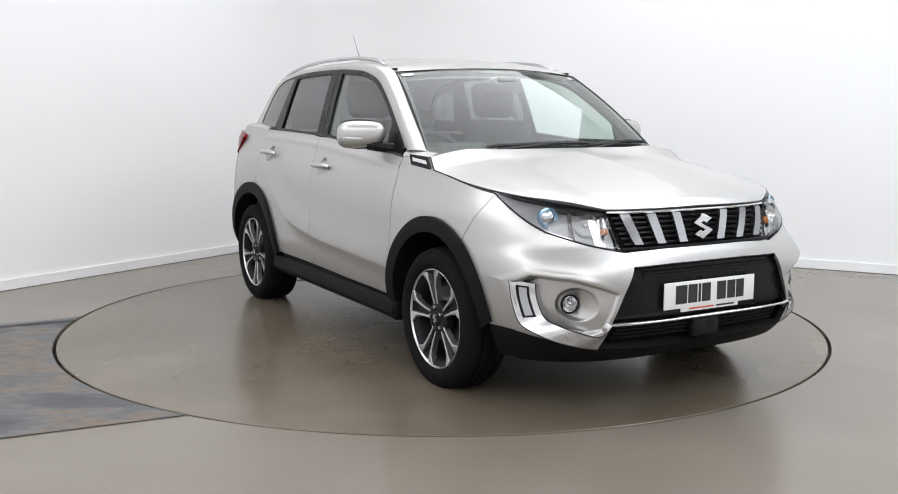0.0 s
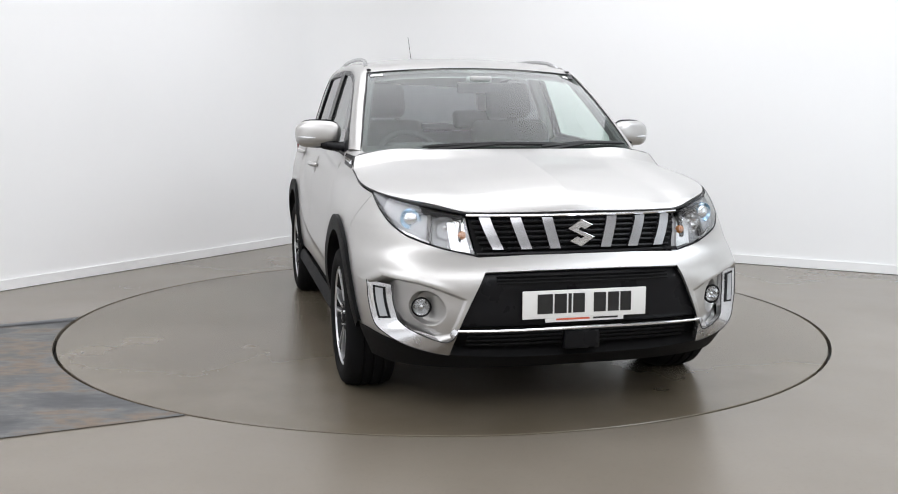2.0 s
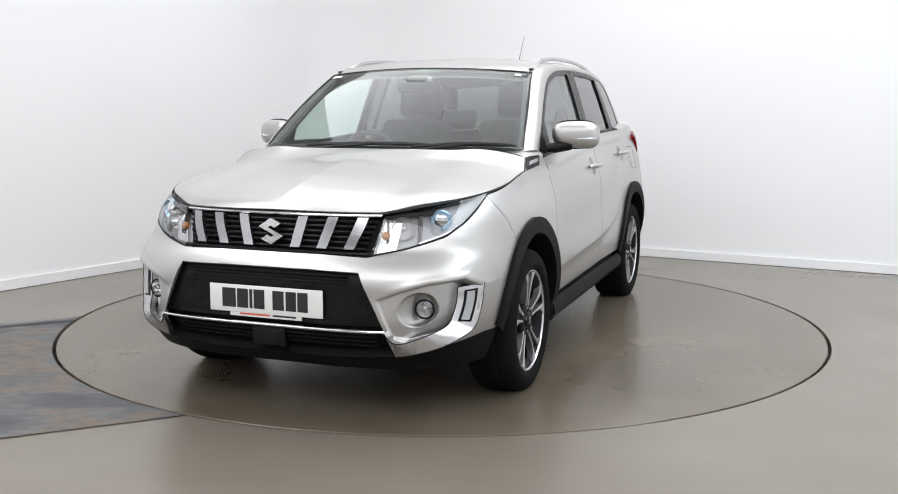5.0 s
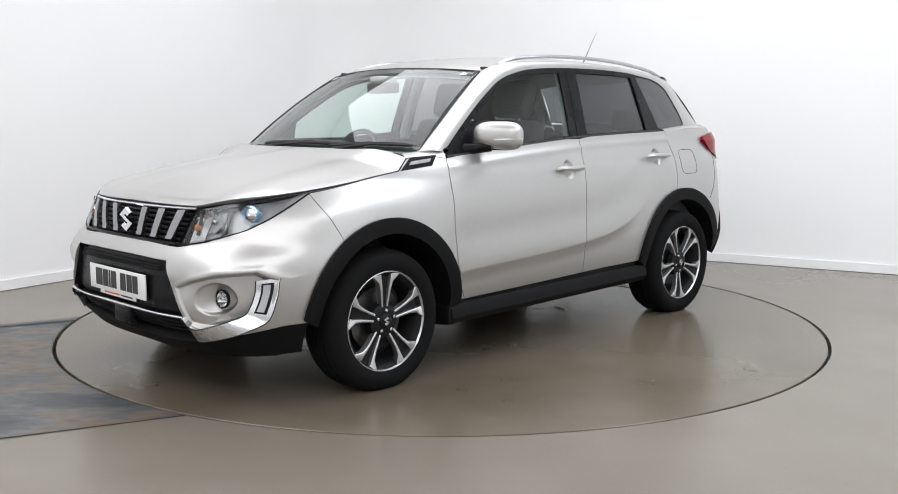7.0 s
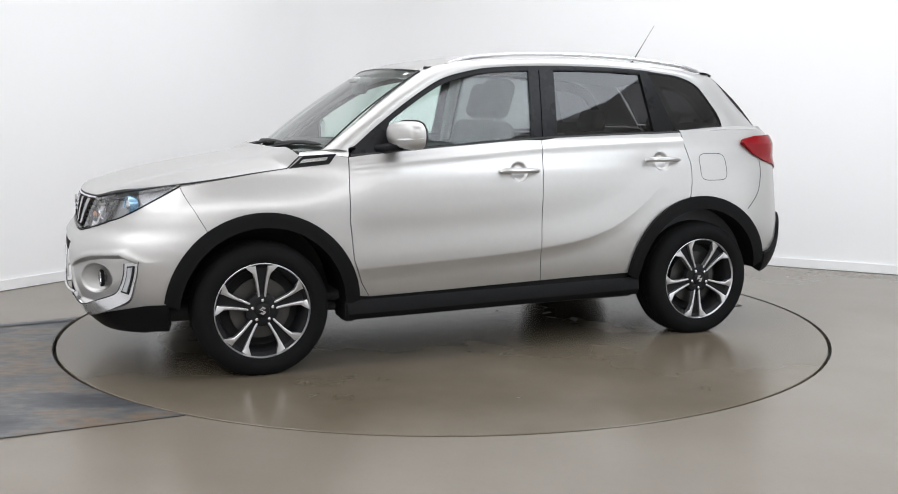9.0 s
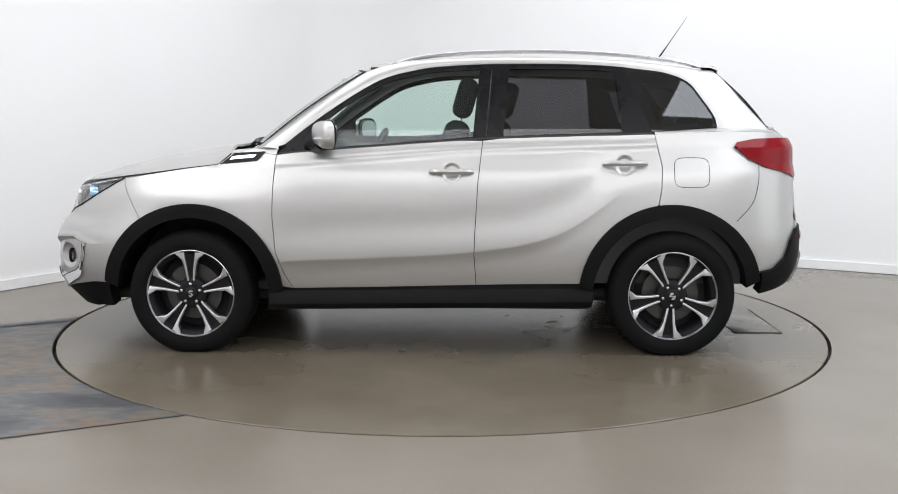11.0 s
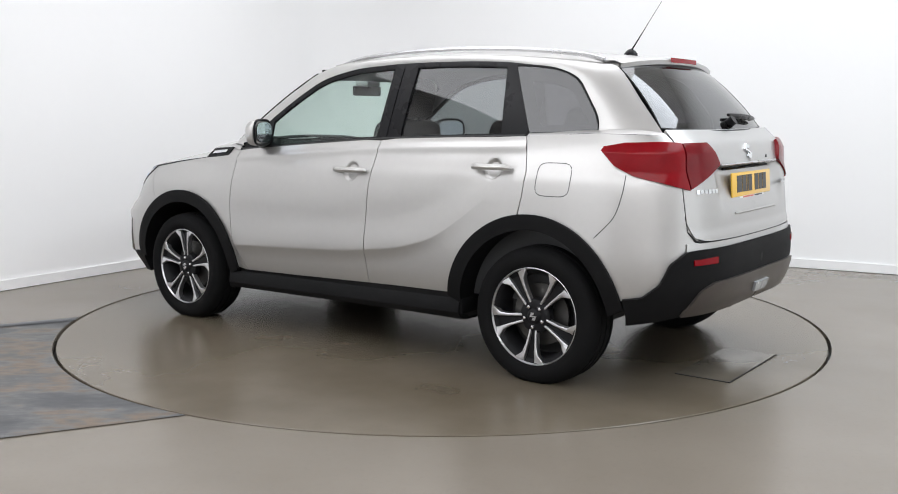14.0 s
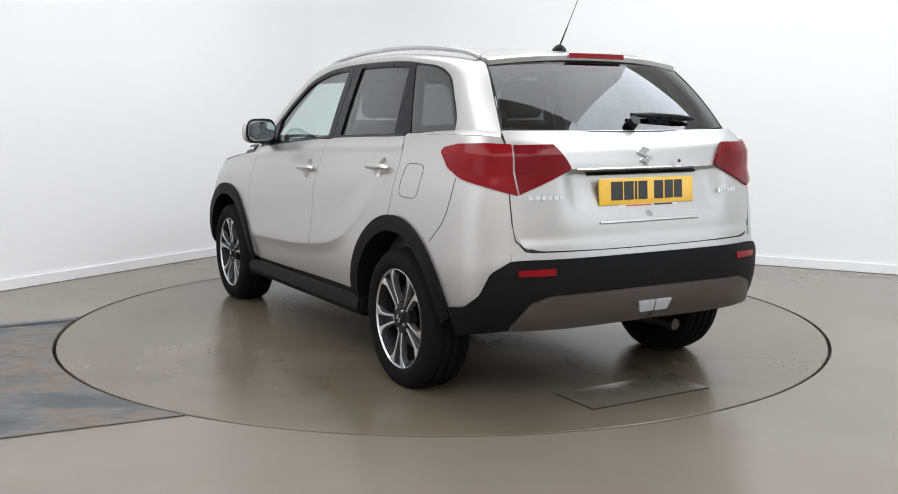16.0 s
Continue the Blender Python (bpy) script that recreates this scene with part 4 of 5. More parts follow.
def matched(pts):
    p = np.array([tuple(q) for q in pts], float)
    out = []
    for s in st:
        i = min(int(s), len(p) - 2)
        t = s - i
        a, b, c, d = p[max(i - 1, 0)], p[i], p[i + 1], p[min(i + 2, len(p) - 1)]
        out.append(0.5 * ((2 * b) + (c - a) * t + (2 * a - 5 * b + 4 * c - d) * t * t + (3 * b - a - 3 * c + d) * t ** 3))
    return np.array(out)


lo_c, hi_c = matched([glasshouse(*p) for p in dlo_top]), matched(edge3)
rows = []
for v in np.linspace(0, 1, 9):
    row = []
    for s, a, b in zip(st, lo_c, hi_c):
        p = a * (1 - v) + b * v
        k = 4 * v * (1 - v)
        row.append((p[0] + 0.004 * k * (s < 3), p[1] + 0.016 * k, p[2] + 0.010 * k))
    rows.append(row)
pair("side_frame", skin(rows, 0.02), SILVER, car)
# shoulder between the quarter panel, its window and the rear pillar
xs = np.linspace(-1.133, -1.464, 12)
low_run = [body(*S(x, 1.134 + 0.016 * smooth(-1.13, -1.46, x))) for x in xs] + [body(*p) for p in resample([S(-1.464, 1.150), S(-1.56, 1.150), R(0.70, 1.147), R(0.652, 1.14)], 9)][1:]
top_run = [glasshouse(x, 1.146 + 0.017 * smooth(-1.13, -1.46, x), 0.002) for x in xs] + [Vector(r[-1]) for r in rows][0:]
low_run = [Vector(p) for p in resample([tuple(p) for p in low_run[:12]], 11)] + [Vector(p) for p in resample([tuple(p) for p in low_run[11:]], 8)]
pair("quarter_shoulder", Mesh().grid([[tuple(p) for p in low_run], [tuple(p.lerp(q, 0.5) + Vector((0, 0.003, 0.005))) for p, q in zip(low_run, top_run)], [tuple(q) for q in top_run]]), SILVER, car)
below = Mesh().grid([[tuple(glasshouse(x, belt(x) - 0.03, 0.0)) for x in np.linspace(0.84, -1.5, 20)], [tuple(glasshouse(x, belt(x) + 0.012, -0.012)) for x in np.linspace(0.84, -1.5, 20)]])
pair("belt_seal", below, SEAL, car)
waist = Mesh().tube([tuple(body(x, belt(x) + 0.003, -0.006)) for x in np.linspace(0.79, -1.12, 30)], 0.008, 6)
pair("waist_strip", waist, SEAL, car)

# black window frames
loop = [tuple(p) for p in resample(dlo_top, 60, True)]
mid = (-0.35, 1.28)


def shrink(pts, d):
    """The outline moved inwards by d."""
    out = []
    for i, p in enumerate(pts):
        a, b = Vector(pts[i - 1]), Vector(pts[(i + 1) % len(pts)])
        t = (b - a).normalized()
        nrm = Vector((-t.y, t.x))
        if nrm.dot(Vector(mid) - Vector(p)) < 0:
            nrm = -nrm
        out.append((p[0] + nrm.x * d, p[1] + nrm.y * d))
    return out


narrow = shrink(loop, 0.010)
in_top = [(a[0] + (b[0] - a[0]) * k, a[1] + (b[1] - a[1]) * k) for a, b, k in ((p, q, smooth(-0.93, -1.05, p[0])) for p, q in zip(shrink(loop, 0.026), narrow))]
frame_top = skin([[glasshouse(*p, 0.001) for p in loop], [glasshouse(*((p[0] + q[0]) / 2, (p[1] + q[1]) / 2), 0.002) for p, q in zip(loop, in_top)], [glasshouse(*q, 0.0) for q in in_top], [glasshouse(*q, -0.014) for q in in_top]], 0.01, False)
pair("window_frame", frame_top, GLOSS_BLACK, car)
pair("base_frame", on_glass([(0.80, belt(0.8) - 0.01), (-0.2, belt(-0.2) - 0.01), (-1.46, belt(-1.46) - 0.008)], [(0.78, belt(0.8) + 0.014), (-0.2, belt(-0.2) + 0.014), (-1.45, belt(-1.45) + 0.012)], nu=30, nv=2, off=0.0, rim=True), GLOSS_BLACK, car)
pair("mirror_sail", on_glass([(0.80, 1.028), (0.575, 1.05)], [(0.765, 1.06), (0.575, 1.205)], nu=10, nv=8, off=0.003, rim=True), GLOSS_BLACK, car)
pair("b_pillar", on_glass([(-0.205, 1.10), (-0.268, 1.10)], [(-0.242, 1.488), (-0.302, 1.488)], nu=4, nv=12, off=0.002, rim=True), GLOSS_BLACK, car)
pair("b_pillar", on_glass([(-0.274, 1.10), (-0.360, 1.105)], [(-0.308, 1.488), (-0.393, 1.488)], nu=4, nv=12, off=0.002, rim=True), GLOSS_BLACK, car)
pair("c_pillar", on_glass([(-0.975, 1.12), (-1.128, 1.13)], [(-0.935, 1.478), (-0.985, 1.472)], nu=6, nv=12, off=0.002, rim=True), GLOSS_BLACK, car)
wf = on_glass([(0.59, 1.05), (0.2, 1.075), (-0.215, 1.095)], [(0.59, 1.195), (0.50, 1.262), (0.37, 1.345), (0.25, 1.406), (0.10, 1.446), (-0.03, 1.466), (-0.25, 1.478)], nu=24, nv=12, off=-0.008)
pair("front_side_window", wf, GLASS_SIDE, car)
wr = on_glass([(-0.35, 1.10), (-0.985, 1.12)], [(-0.385, 1.478), (-0.65, 1.478), (-0.945, 1.466)], nu=20, nv=12, off=-0.008)
pair("rear_side_window", wr, GLASS_DARK, car)
wq = on_glass([(-1.12, 1.125), (-1.25, 1.13), (-1.45, 1.145)], [(-0.98, 1.474), (-1.06, 1.464), (-1.197, 1.446), (-1.313, 1.399), (-1.383, 1.316), (-1.447, 1.221), (-1.458, 1.17)], nu=20, nv=10, off=-0.001)
pair("quarter_window", wq, GLASS_REAR, car)

tail = [p for p in loop if p[0] < -1.0]
deep = [q for p, q in zip(loop, shrink(loop, 0.062)) if p[0] < -1.0]
ring = Mesh().grid([[tuple(glasshouse(*p, -0.022)) for p in tail], [tuple(glasshouse(*p, -0.032)) for p in deep], [tuple(glasshouse(*p, -0.07)) for p in deep]])
ring.grid([[tuple(glasshouse(x, belt(x) - 0.01, -0.022)) for x in (-1.10, -1.2, -1.3, -1.45)], [tuple(glasshouse(x, belt(x) + 0.055, -0.034)) for x in (-1.10, -1.2, -1.3, -1.45)]])
ring.grid([[tuple(glasshouse(x0 + (x1 - x0) * v, 1.12 + 0.35 * v, -0.022)) for v in np.linspace(0, 1, 6)] for x0, x1 in ((-0.98, -0.93), (-1.19, -1.045))])
pair("pillar_trim", ring, DASH, car)

# roof
centre = [(0.455, 0, 1.476), (0.42, 0, 1.489), (0.30, 0, 1.520), (0.05, 0, 1.552), (-0.25, 0, 1.568), (-0.6, 0, 1.573), (-0.9, 0, 1.563), (-1.1, 0, 1.550), (-1.27, 0, 1.533), (-1.42, 0, 1.513), (-1.545, 0, 1.494)]
r_edge = [(0.362, 0.588, 1.450), (0.335, 0.586, 1.462)] + [(0.22, 0.578, 1.494)] + edge3[6:13] + [(-1.475, 0.525, 1.462)]
n = 44
ce, re = resample(centre, n, True), resample(r_edge, n, True)
rows = []
for v in np.linspace(0, 1, 17):
    k = v ** 2.6
    rows.append([(a[0] * (1 - v * v) + b[0] * v * v, b[1] * v, a[2] * (1 - k) + b[2] * k) for a, b in zip(ce, re)])
part("roof", skin(rows, 0.02).both(), SILVER, car, merge=0.002)
head = [[(p[0], p[1] * 0.96, p[2] - 0.045) for p in row] for row in rows]
part("headliner", Mesh().grid(head).both(), LINER, car)
sp = []
for dx, dz in ((0.10, 0.012), (0.0, 0.008), (-0.035, -0.006), (-0.03, -0.026), (0.02, -0.034), (0.08, -0.03)):
    sp.append([(-1.530 + 0.075 * (y / 0.53) ** 2 + dx, y, 1.500 - 0.030 * (abs(y) / 0.53) ** 2.4 + dz) for y in np.linspace(-0.53, 0.53, 31)])
part("spoiler", skin(sp, 0.0, False), SILVER, car)
hb = [[(-1.566 + 0.075 * (y / 0.53) ** 2 - o, y, 1.493 + dz) for y in np.linspace(-0.155, 0.155, 9)] for o, dz in ((-0.02, 0.012), (0.002, 0.011), (0.004, -0.011), (-0.02, -0.012))]
part("high_brake_light", skin(hb, 0.0, False), RED, car)
# rails
for sy in (1, -1):
    path = [(0.20, 0.565, 1.492), (0.12, 0.558, 1.518), (0.0, 0.550, 1.538), (-0.25, 0.546, 1.556), (-0.6, 0.545, 1.560), (-0.9, 0.540, 1.549), (-1.15, 0.530, 1.528), (-1.30, 0.523, 1.508), (-1.40, 0.520, 1.482)]
    p = resample(path, 40, True)
    part("roof_rail", Mesh().tube([(a, b * sy, c) for a, b, c in p], 0.011, 8), SATIN, car, "satin silver roof rail")
# black end of the roof moulding above each screen pillar
pair("roof_moulding_tip", Mesh().box((0.292, 0.562, 1.466), (0.335, 0.582, 1.478), 0.004), SEAL, car)
pair("roof_moulding", Mesh().tube([(x, y + 0.002, z + 0.002) for x, y, z in edge3[5:13]], 0.005, 6), SILVER, car)
# aerial
aer = part("aerial", Mesh().lathe([(0.036, -0.008), (0.034, 0.006), (0.022, 0.020), (0.010, 0.028), (0.001, 0.030)], 20, "z", origin=(-1.275, 0, 1.535)), GLOSS_BLACK, car)
part("mast", Mesh().tube([(-1.275, 0, 1.552), (-1.315, 0, 1.61), (-1.355, 0, 1.67), (-1.435, 0, 1.79)], [0.0045, 0.0035, 0.0018, 0.0012], 8), GLOSS_BLACK, aer)

# windscreen
def screen(u, v, off=0.0):
    """u across from -1 to 1, v from the scuttle to the roof."""
    yb, yt = 0.712 * u, 0.588 * u
    b = Vector((1.055 - 0.135 * u * u, yb, 1.045 + 0.004 * u * u))
    t = Vector((0.448 - 0.086 * u * u, yt, 1.478 - 0.026 * u * u))
    p = b.lerp(t, v)
    k = 4 * v * (1 - v)
    return Vector((p.x + 0.012 * k + off * 0.6, p.y, p.z + 0.016 * k + off * 0.8))


us = np.linspace(-1, 1, 33)
part("windscreen", Mesh().grid([[tuple(screen(u, v)) for u in us] for v in np.linspace(0, 1, 17)]), GLASS_CLEAR, car, "clear windscreen with small stickers")
for name, run in (("top_seal", [(u, 1.0) for u in us]), ("side_seal", [(-1, v) for v in np.linspace(0, 1, 17)]), ("side_seal", [(1, v) for v in np.linspace(0, 1, 17)])):
    part(name, Mesh().tube([tuple(screen(u, v, 0.002)) for u, v in run], 0.004, 6), SEAL, car)
part("black_border", Mesh().grid([[tuple(screen(u, v, -0.004)) for u in us] for v in (0.0, 0.035, 0.07)]), SEAL, car)
part("scuttle", Mesh().grid([[(x - 0.13 * u * u * 0.9, 0.745 * u, z) for u in us] for x, z in ((1.10, 1.030), (1.085, 1.042), (1.06, 1.044), (1.03, 1.040))]), BLACK_PL, car)
for y0, y1 in ((-0.42, 0.30), (0.18, 0.68)):
    pts = []
    for t in np.linspace(0, 1, 10):
        u = (y0 + (y1 - y0) * t) / 0.71
        pts.append(tuple(screen(u, 0.035 + 0.03 * math.sin(t * 2.6), 0.016)))
    wiper = part("wiper", Mesh().tube(pts, [0.006] + [0.011] * 8 + [0.005], 6), SEAL, car)
    part("wiper_arm", Mesh().tube([(1.06, y0 - 0.05, 1.05), (1.05, y0 + 0.05, 1.062), pts[5]], [0.014, 0.011, 0.007], 6), SEAL, wiper)
for u0, u1, v0, v1, c in ((-0.97, -0.86, 0.93, 0.965, STICKER), (0.86, 0.91, 0.925, 0.96, STICKER), (0.92, 0.965, 0.925, 0.955, INK)):
    part("sticker", Mesh().grid([[tuple(screen(u, v, 0.003)) for u in (u0, (u0 + u1) / 2, u1)] for v in (v0, v1)]), c, car)

# rear window and its wiper
def rear_screen(u, v, off=0.0):
    b = Vector((-1.818 + 0.085 * abs(u) ** 3, 0.618 * u, 1.158 + 0.014 * u * u))
    t = Vector((-1.548 + 0.062 * abs(u) ** 2.4, 0.536 * u, 1.474 - 0.030 * u * u))
    p = b.lerp(t, v)
    k = 4 * v * (1 - v)
    return Vector((p.x - 0.010 * k - off * 0.75, p.y, p.z + 0.010 * k + off * 0.6))


part("rear_window", Mesh().grid([[tuple(rear_screen(u, v)) for u in us] for v in np.linspace(0, 1, 13)]), GLASS_REAR, car, "dark privacy glass rear window")
part("rear_window_seal", Mesh().tube([tuple(rear_screen(u, 0, 0.002)) for u in us], 0.004, 6).tube([tuple(rear_screen(-1, v, 0.0)) for v in np.linspace(0, 1, 12)], 0.003, 6).tube([tuple(rear_screen(1, v, 0.0)) for v in np.linspace(0, 1, 12)], 0.003, 6), SEAL, car)
rw = part("rear_wiper", Mesh().tube([tuple(rear_screen(u, 0.12 + 0.06 * math.sin((u + 0.55) * 2.2), 0.022)) for u in np.linspace(-0.62, -0.02, 10)], [0.008, 0.013] + [0.015] * 5 + [0.012, 0.010, 0.008], 8), GLOSS_BLACK, car)
part("pivot", Mesh().tube([tuple(rear_screen(-0.02, 0.09, -0.005)), tuple(rear_screen(-0.02, 0.09, 0.035))], 0.024, 14), GLOSS_BLACK, rw)

# --- door mirrors ---
def mirror_shell(sc=1.0):
    bm = bmesh.new()
    bmesh.ops.create_uvsphere(bm, u_segments=28, v_segments=18, radius=1)
    for v in bm.verts:
        x, y, z = v.co
        f = lambda c, e: math.copysign(abs(c) ** e, c)
        x, y, z = f(x, 0.8), f(y, 0.62), f(z, 0.72)
        bulge = 1.0 if x > 0 else 0.35
        v.co = (x * 0.062 * bulge - 0.016 * y, y * 0.122, z * (0.068 + 0.007 * y) - 0.006 * y)
    return bm


for sy in (1, -1):
    at = pose(0.528, 0.875, 1.132, 0, 0, 16)
    fl = (lambda m: m) if sy > 0 else (lambda m: m.mirrored())
    mir = part("door_mirror", fl(Mesh().take(mirror_shell(), at)), SILVER, car, "silver door mirror with a lamp strip")
    part("glass", fl(Mesh().prism([(0.098 * math.copysign(abs(math.cos(a)) ** 0.6, math.cos(a)), 0.055 * math.copysign(abs(math.sin(a)) ** 0.7, math.sin(a))) for a in np.linspace(0, 2 * math.pi, 28, endpoint=False)], 0.004,
         at @ pose(-0.0235, 0, 0, 0, 0, 7) @ Matrix(((0, 0, -1, 0), (1, 0, 0, 0), (0, 1, 0, 0), (0, 0, 0, 1))))), MIRROR, mir)
    part("rim", fl(Mesh().tube([tuple(at @ Vector((-0.014 - 0.016 * math.cos(a), 0.110 * math.copysign(abs(math.cos(a)) ** 0.6, math.cos(a)), 0.068 * math.copysign(abs(math.sin(a)) ** 0.7, math.sin(a))))) for a in np.linspace(0, 2 * math.pi, 33)], 0.007, 6)), GLOSS_BLACK, mir)
    part("stalk", fl(Mesh().tube([(0.64, 0.74, 1.062), (0.60, 0.80, 1.068), (0.56, 0.85, 1.082)], [0.03, 0.026, 0.03], 10)), GLOSS_BLACK, mir)
    part("indicator", fl(Mesh().tube([tuple(at @ Vector((0.066 * math.cos(b) - 0.014 * math.sin(b), 0.118 * math.sin(b), -0.022 + 0.006 * t))) for t, b in zip(np.linspace(0, 1, 10), np.radians(np.linspace(2, 84, 10)))], [0.003] + [0.007] * 8 + [0.006], 6)), LAMP_WHITE, mir)

# --- door handles, fuel flap, seams ---
for (x0, x1, z, doors) in ((0.010, -0.207, 0.939, door_f), (-0.870, -1.085, 0.981, door_r)):
    for d, sy in zip(doors, (1, -1)):
        fl = (lambda m: m) if sy > 0 else (lambda m: m.mirrored())
        xs = np.linspace(x0, x1, 12)
        prof = [0.008, 0.026, 0.032, 0.034, 0.034, 0.034, 0.034, 0.034, 0.034, 0.032, 0.026, 0.010]
        h = part("handle", fl(Mesh().tube([tuple(body(x, z + 0.004 * math.sin((x - x0) * 15), o)) for x, o in zip(xs, prof)], [0.010] + [0.014] * 10 + [0.010], 8)), SILVER, d)
fx, fz = -1.313, 0.943
flap = [(fx + 0.088 * math.copysign(abs(math.cos(a)) ** 0.45, math.cos(a)), fz + 0.074 * math.copysign(abs(math.sin(a)) ** 0.45, math.sin(a))) for a in np.linspace(0, 2 * math.pi, 41)]
part("fuel_flap_gap", Mesh().tube([tuple(body(*S(*p), -0.0008)) for p in flap], 0.0022, 5), SEAL, car)
line = Mesh().tube([tuple(body(*p, -0.0008)) for p in resample([S(-1.655, 0.975), S(-1.650, 0.89), S(-1.62, 0.79), S(-1.54, 0.70)], 16, True)], 0.0025, 5)
pair("bumper_seam", line, SEAL, car)


# --- plates ---
def number_plate(m, face):
    p = part("number_plate", Mesh().box((-0.26, -0.056, 0), (0.26, 0.056, 0.008), 0.003, m), face, car, "number plate with plain dark bars")
    for x0, x1 in ((-0.199, -0.136), (-0.129, -0.078), (-0.071, -0.058), (-0.051, -0.002), (0.036, 0.087), (0.096, 0.143), (0.149, 0.195)):
        part("bar", Mesh().box((x0, -0.036, 0.0075), (x1, 0.042, 0.0095), 0.0, m), INK, p)
    part("foot_tab", Mesh().box((-0.165, -0.072, 0.001), (0.165, -0.050, 0.0065), 0.001, m), STICKER, p)
    part("foot_bar", Mesh().box((-0.12, -0.064, 0.006), (0.02, -0.057, 0.0075), 0.0, m), RED_INK, p)
    part("foot_bar", Mesh().box((0.035, -0.064, 0.006), (0.14, -0.057, 0.0075), 0.0, m), INK, p)
    return p


number_plate(Matrix.Translation((2.090, 0, 0.493)) @ Matrix(((0, 0, 1, 0), (1, 0, 0, 0), (0, 1, 0, 0), (0, 0, 0, 1))), WHITE_PLATE)
number_plate(Matrix.Translation((-1.920, 0, 0.912)) @ pose(0, 0, 0, 0, 4, 0) @ Matrix(((0, 0, -1, 0), (-1, 0, 0, 0), (0, 1, 0, 0), (0, 0, 0, 1))), YELLOW_PLATE)


# --- wheels ---
def wheel(x, y, z, sy, turn):
    """Dark barrel and hub with a tyre and a ten-fin machined rim; y is the outer face."""
    base = Matrix.Translation((x, y * sy, z)) @ (pose(0, 0, 0) if sy > 0 else pose(0, 0, 0, 0, 0, 180)) @ pose(0, 0, 0, 0, turn, 0)
    w = part("wheel", Mesh().lathe([(0.220, -0.003), (0.207, -0.014), (0.198, -0.03), (0.190, -0.10), (0.185, -0.19)], 56, "y", m=base), ALLOY_DARK, car, "dark and machined ten-fin alloy wheel")
    R0 = 0.324
    tyre = Mesh().lathe([(0.205, -0.19), (0.235, -0.205), (0.285, -0.208), (0.310, -0.196), (R0, -0.165), (R0, -0.150), (R0 - 0.007, -0.148), (R0 - 0.007, -0.140), (R0, -0.138), (R0 + 0.001, -0.105),
                         (R0 - 0.007, -0.103), (R0 - 0.007, -0.095), (R0 + 0.001, -0.093), (R0, -0.062), (R0 - 0.007, -0.06), (R0 - 0.007, -0.052), (R0, -0.05), (R0 - 0.002, -0.032), (0.315, -0.005), (0.300, 0.010),
                         (0.274, 0.019), (0.250, 0.017), (0.233, 0.008), (0.224, 0.0)], 88, "y", m=base)
    tyre.v = [(a, b, max(c, 0.0015)) for a, b, c in tyre.v]   # pressed flat where it stands
    part("tyre", tyre, RUBBER, w)
    part("lip", Mesh().lathe([(0.2295, -0.004), (0.2295, 0.003), (0.2255, 0.005), (0.2205, -0.003)], 88, "y", m=base), ALLOY, w)
    part("brake_disc", Mesh().lathe([(0.06, -0.075), (0.145, -0.075), (0.145, -0.09), (0.06, -0.09)], 40, "y", m=base), BRAKE, w)
    part("back", Mesh().lathe([(0.001, -0.12), (0.19, -0.12)], 40, "y", m=base), UNDER, w)
    part("hub", Mesh().lathe([(0.082, -0.05), (0.078, -0.018), (0.066, -0.010), (0.036, -0.012), (0.034, -0.006), (0.028, -0.001), (0.001, 0.0)], 40, "y", m=base), ALLOY_DARK, w)
    for k in range(5):
        a = math.radians(90 + 72 * k)
        spin = base @ pose(0, 0, 0, 0, -72 * k, 0)
        # recessed dark web between two bright fins; local z runs outwards
        web = [[(px, py, pz) for px in (-hw, 0, hw)] for hw, py, pz in ((0.020, -0.020, 0.055), (0.026, -0.022, 0.12), (0.036, -0.020, 0.212))]
        part("web", Mesh().grid([[tuple(spin @ Vector(p)) for p in r] for r in web]), ALLOY_DARK, w)
        for s in (1, -1):
            prof = [(0.013, 0.052, 0.005, -0.012), (0.017, 0.09, 0.005, -0.008), (0.024, 0.14, 0.006, -0.003), (0.033, 0.178, 0.009, 0.0), (0.048, 0.200, 0.020, 0.001), (0.056, 0.214, 0.028, 0.001)]
            rows = []
            for c, zz, hw, yy in prof:
                c *= s
                rows.append([(c - hw, yy - 0.03, zz), (c - hw, yy - 0.0015, zz), (c - hw + 0.002, yy, zz), (c + hw - 0.002, yy, zz), (c + hw, yy - 0.0015, zz), (c + hw, yy - 0.03, zz)])
            part("fin", Mesh().grid([[tuple(spin @ Vector(p)) for p in r] for r in rows]), ALLOY, w)
        lug = base @ pose(0, 0, 0, 0, -72 * k - 36 + 36, 0) @ Matrix.Translation((0, -0.012, 0.050))
        part("lug_nut", Mesh().lathe([(0.009, -0.002), (0.008, 0.012), (0.001, 0.013)], 6, "y", m=lug), CHROME, w)
    part("cap", Mesh().prism([(px * 0.034, py * 0.034) for px, py in EMBLEM], 0.002, base @ Matrix(((-1, 0, 0, 0), (0, 0, 1, 0), (0, 1, 0, 0), (0, 0, 0, 1)))), SATIN, w)


wheel(1.249, 0.853, 0.312, 1, 0)
wheel(1.249, 0.856, 0.312, -1, 11)
wheel(-1.232, 0.843, 0.312, 1, 31)
wheel(-1.232, 0.843, 0.312, -1, 40)


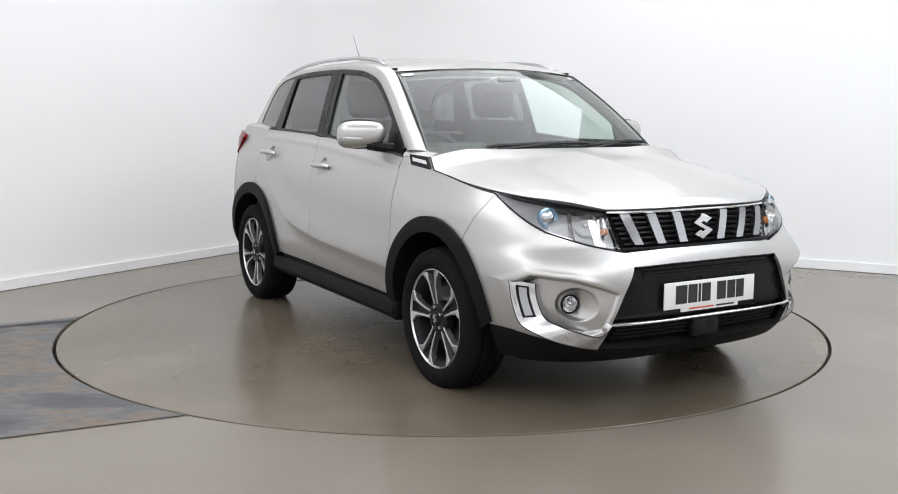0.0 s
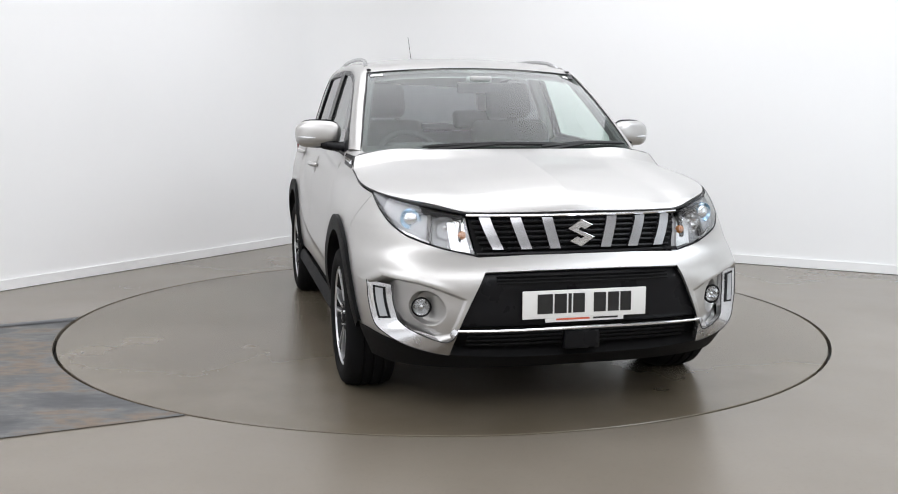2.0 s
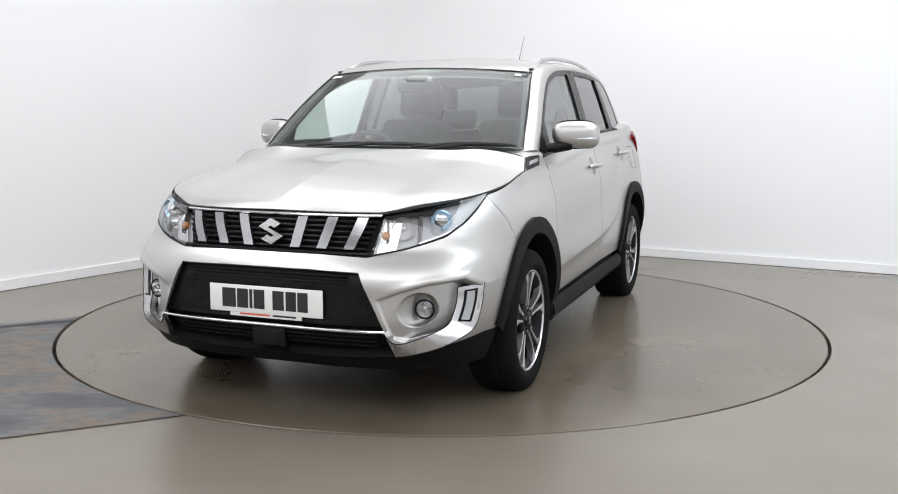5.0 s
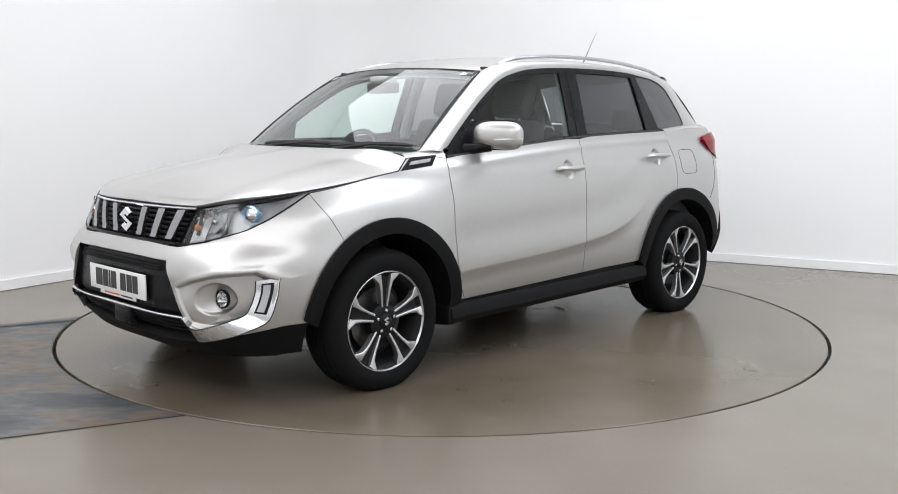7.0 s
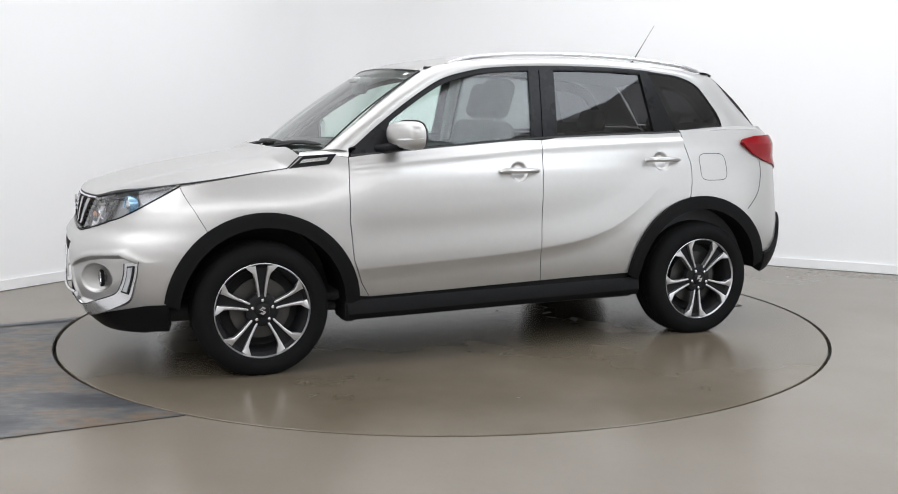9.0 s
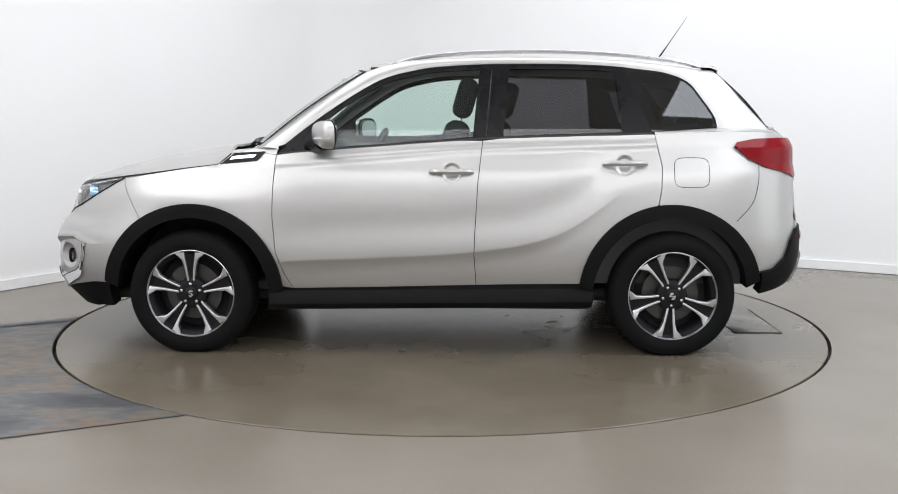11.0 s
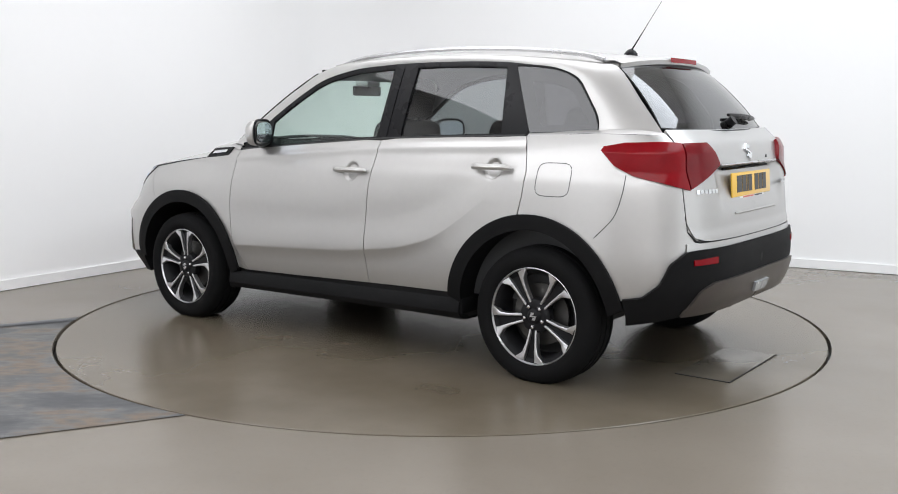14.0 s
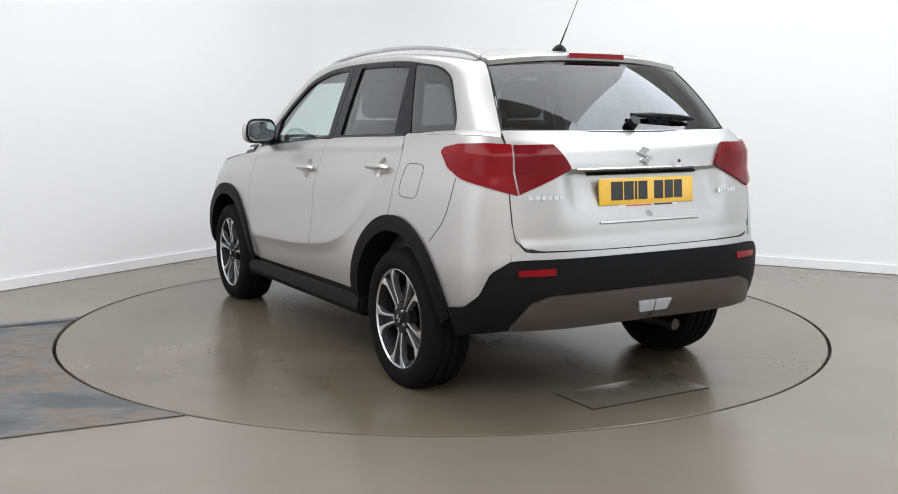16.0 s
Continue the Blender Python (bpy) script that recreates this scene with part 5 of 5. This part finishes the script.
# --- cabin ---
floor_pan = part("cabin_floor", Mesh().box((-1.75, -0.62, 0.385), (-0.8, 0.62, 0.42), 0.01).box((-0.82, -0.72, 0.31), (1.0, 0.72, 0.36), 0.02), UNDER, car)
door_card = skin([[Vector((x, 0.700 if z > 1 else 0.735, z)) for x in np.linspace(0.82, -1.6, 20)] for z in (0.36, 0.7, 0.95, 1.09)], 0.01, False)
pair("door_card", door_card, DASH, car)
dash = skin([[Vector((x - 0.10 * (y / 0.72) ** 2, y, z)) for y in np.linspace(-0.73, 0.73, 25)] for x, z in
             ((1.03, 1.02), (0.85, 1.035), (0.66, 1.04), (0.56, 1.015), (0.53, 0.95), (0.55, 0.80), (0.60, 0.60))], 0.02, False)
dashboard = part("dashboard", dash, DASH, car)
part("binnacle", Mesh().box((0.55, -0.53, 1.01), (0.70, -0.21, 1.085), 0.03), DASH, dashboard)
part("centre_screen", Mesh().box((0.52, -0.12, 0.86), (0.55, 0.12, 1.0), 0.008), GLOSS_BLACK, dashboard)
wheel_m = Matrix.Translation((0.42, -0.37, 0.965)) @ pose(0, 0, 0, 0, -25, 0)
ring_pts = [tuple(wheel_m @ Vector((0, 0.185 * math.cos(a), 0.185 * math.sin(a)))) for a in np.linspace(0, 2 * math.pi, 41)]
sw = part("steering_wheel", Mesh().tube(ring_pts, 0.016, 10), DASH, car)
part("spokes", Mesh().box((-0.02, -0.17, -0.025), (0.015, 0.17, 0.025), 0.01, wheel_m).box((-0.02, -0.06, -0.06), (0.025, 0.06, 0.06), 0.02, wheel_m).box((-0.02, -0.025, -0.17), (0.012, 0.025, 0.0), 0.008, wheel_m), DASH, sw)
for y, ahead in ((0.37, 0.25), (-0.37, 0.0)):
    tilt = Matrix.Translation((-0.22 + ahead, y, 0.62)) @ pose(0, 0, 0, 0, -16, 0)
    seat = part("front_seat", Mesh().box((-0.20 + ahead, y - 0.25, 0.47), (0.32 + ahead, y + 0.25, 0.64), 0.06), CLOTH, car)
    part("backrest", Mesh().box((-0.07, -0.245, -0.02), (0.07, 0.245, 0.60), 0.06, tilt), CLOTH, seat)
    part("headrest", Mesh().box((-0.05, -0.14, 0.615), (0.06, 0.14, 0.835), 0.048, tilt), CLOTH, seat)
    part("headrest_posts", Mesh().tube([tuple(tilt @ Vector((0, -0.06, 0.55))), tuple(tilt @ Vector((0, -0.06, 0.66)))], 0.006, 8).tube([tuple(tilt @ Vector((0, 0.06, 0.55))), tuple(tilt @ Vector((0, 0.06, 0.66)))], 0.006, 8), CHROME, seat)
bench = part("rear_bench", Mesh().box((-1.05, -0.66, 0.50), (-0.58, 0.66, 0.68), 0.06), CLOTH, car)
tilt = Matrix.Translation((-1.05, 0, 0.66)) @ pose(0, 0, 0, 0, -20, 0)
part("backrest", Mesh().box((-0.07, -0.66, -0.02), (0.07, 0.66, 0.48), 0.05, tilt), CLOTH, bench)
for y in (-0.42, 0.42):
    part("headrest", Mesh().box((-0.04, y - 0.13, 0.50), (0.05, y + 0.13, 0.64), 0.04, tilt), CLOTH, bench)
pair("inner_b_pillar", Mesh().tube([(-0.28, 0.69, 1.08), (-0.30, 0.635, 1.30), (-0.32, 0.57, 1.48)], 0.035, 8), LINER, car)
pair("inner_a_pillar", Mesh().tube([(0.86, 0.69, 1.06), (0.60, 0.625, 1.27), (0.36, 0.565, 1.44)], 0.022, 8), DASH, car)
part("interior_mirror", Mesh().box((0.50, -0.125, 1.345), (0.522, 0.125, 1.405), 0.011).tube([(0.51, 0, 1.40), (0.53, 0, 1.435)], 0.01, 8), GLOSS_BLACK, car)
part("camera_housing", Mesh().box((0.45, -0.06, 1.400), (0.56, 0.06, 1.438), 0.015), LINER, car)
part("boot_cover", Mesh().box((-1.74, -0.62, 1.02), (-1.18, 0.62, 1.04), 0.008), DASH, car)


def motions():
    walk(turntable, [(t, pose(0, 0, 0, 0, 0, a)) for t, a in TURN])
    walk(car, [(t, pose(0, 0, 0, 0, 0, a) @ pose(CAR_X, CAR_Y, 0)) for t, a in TURN])


motions()
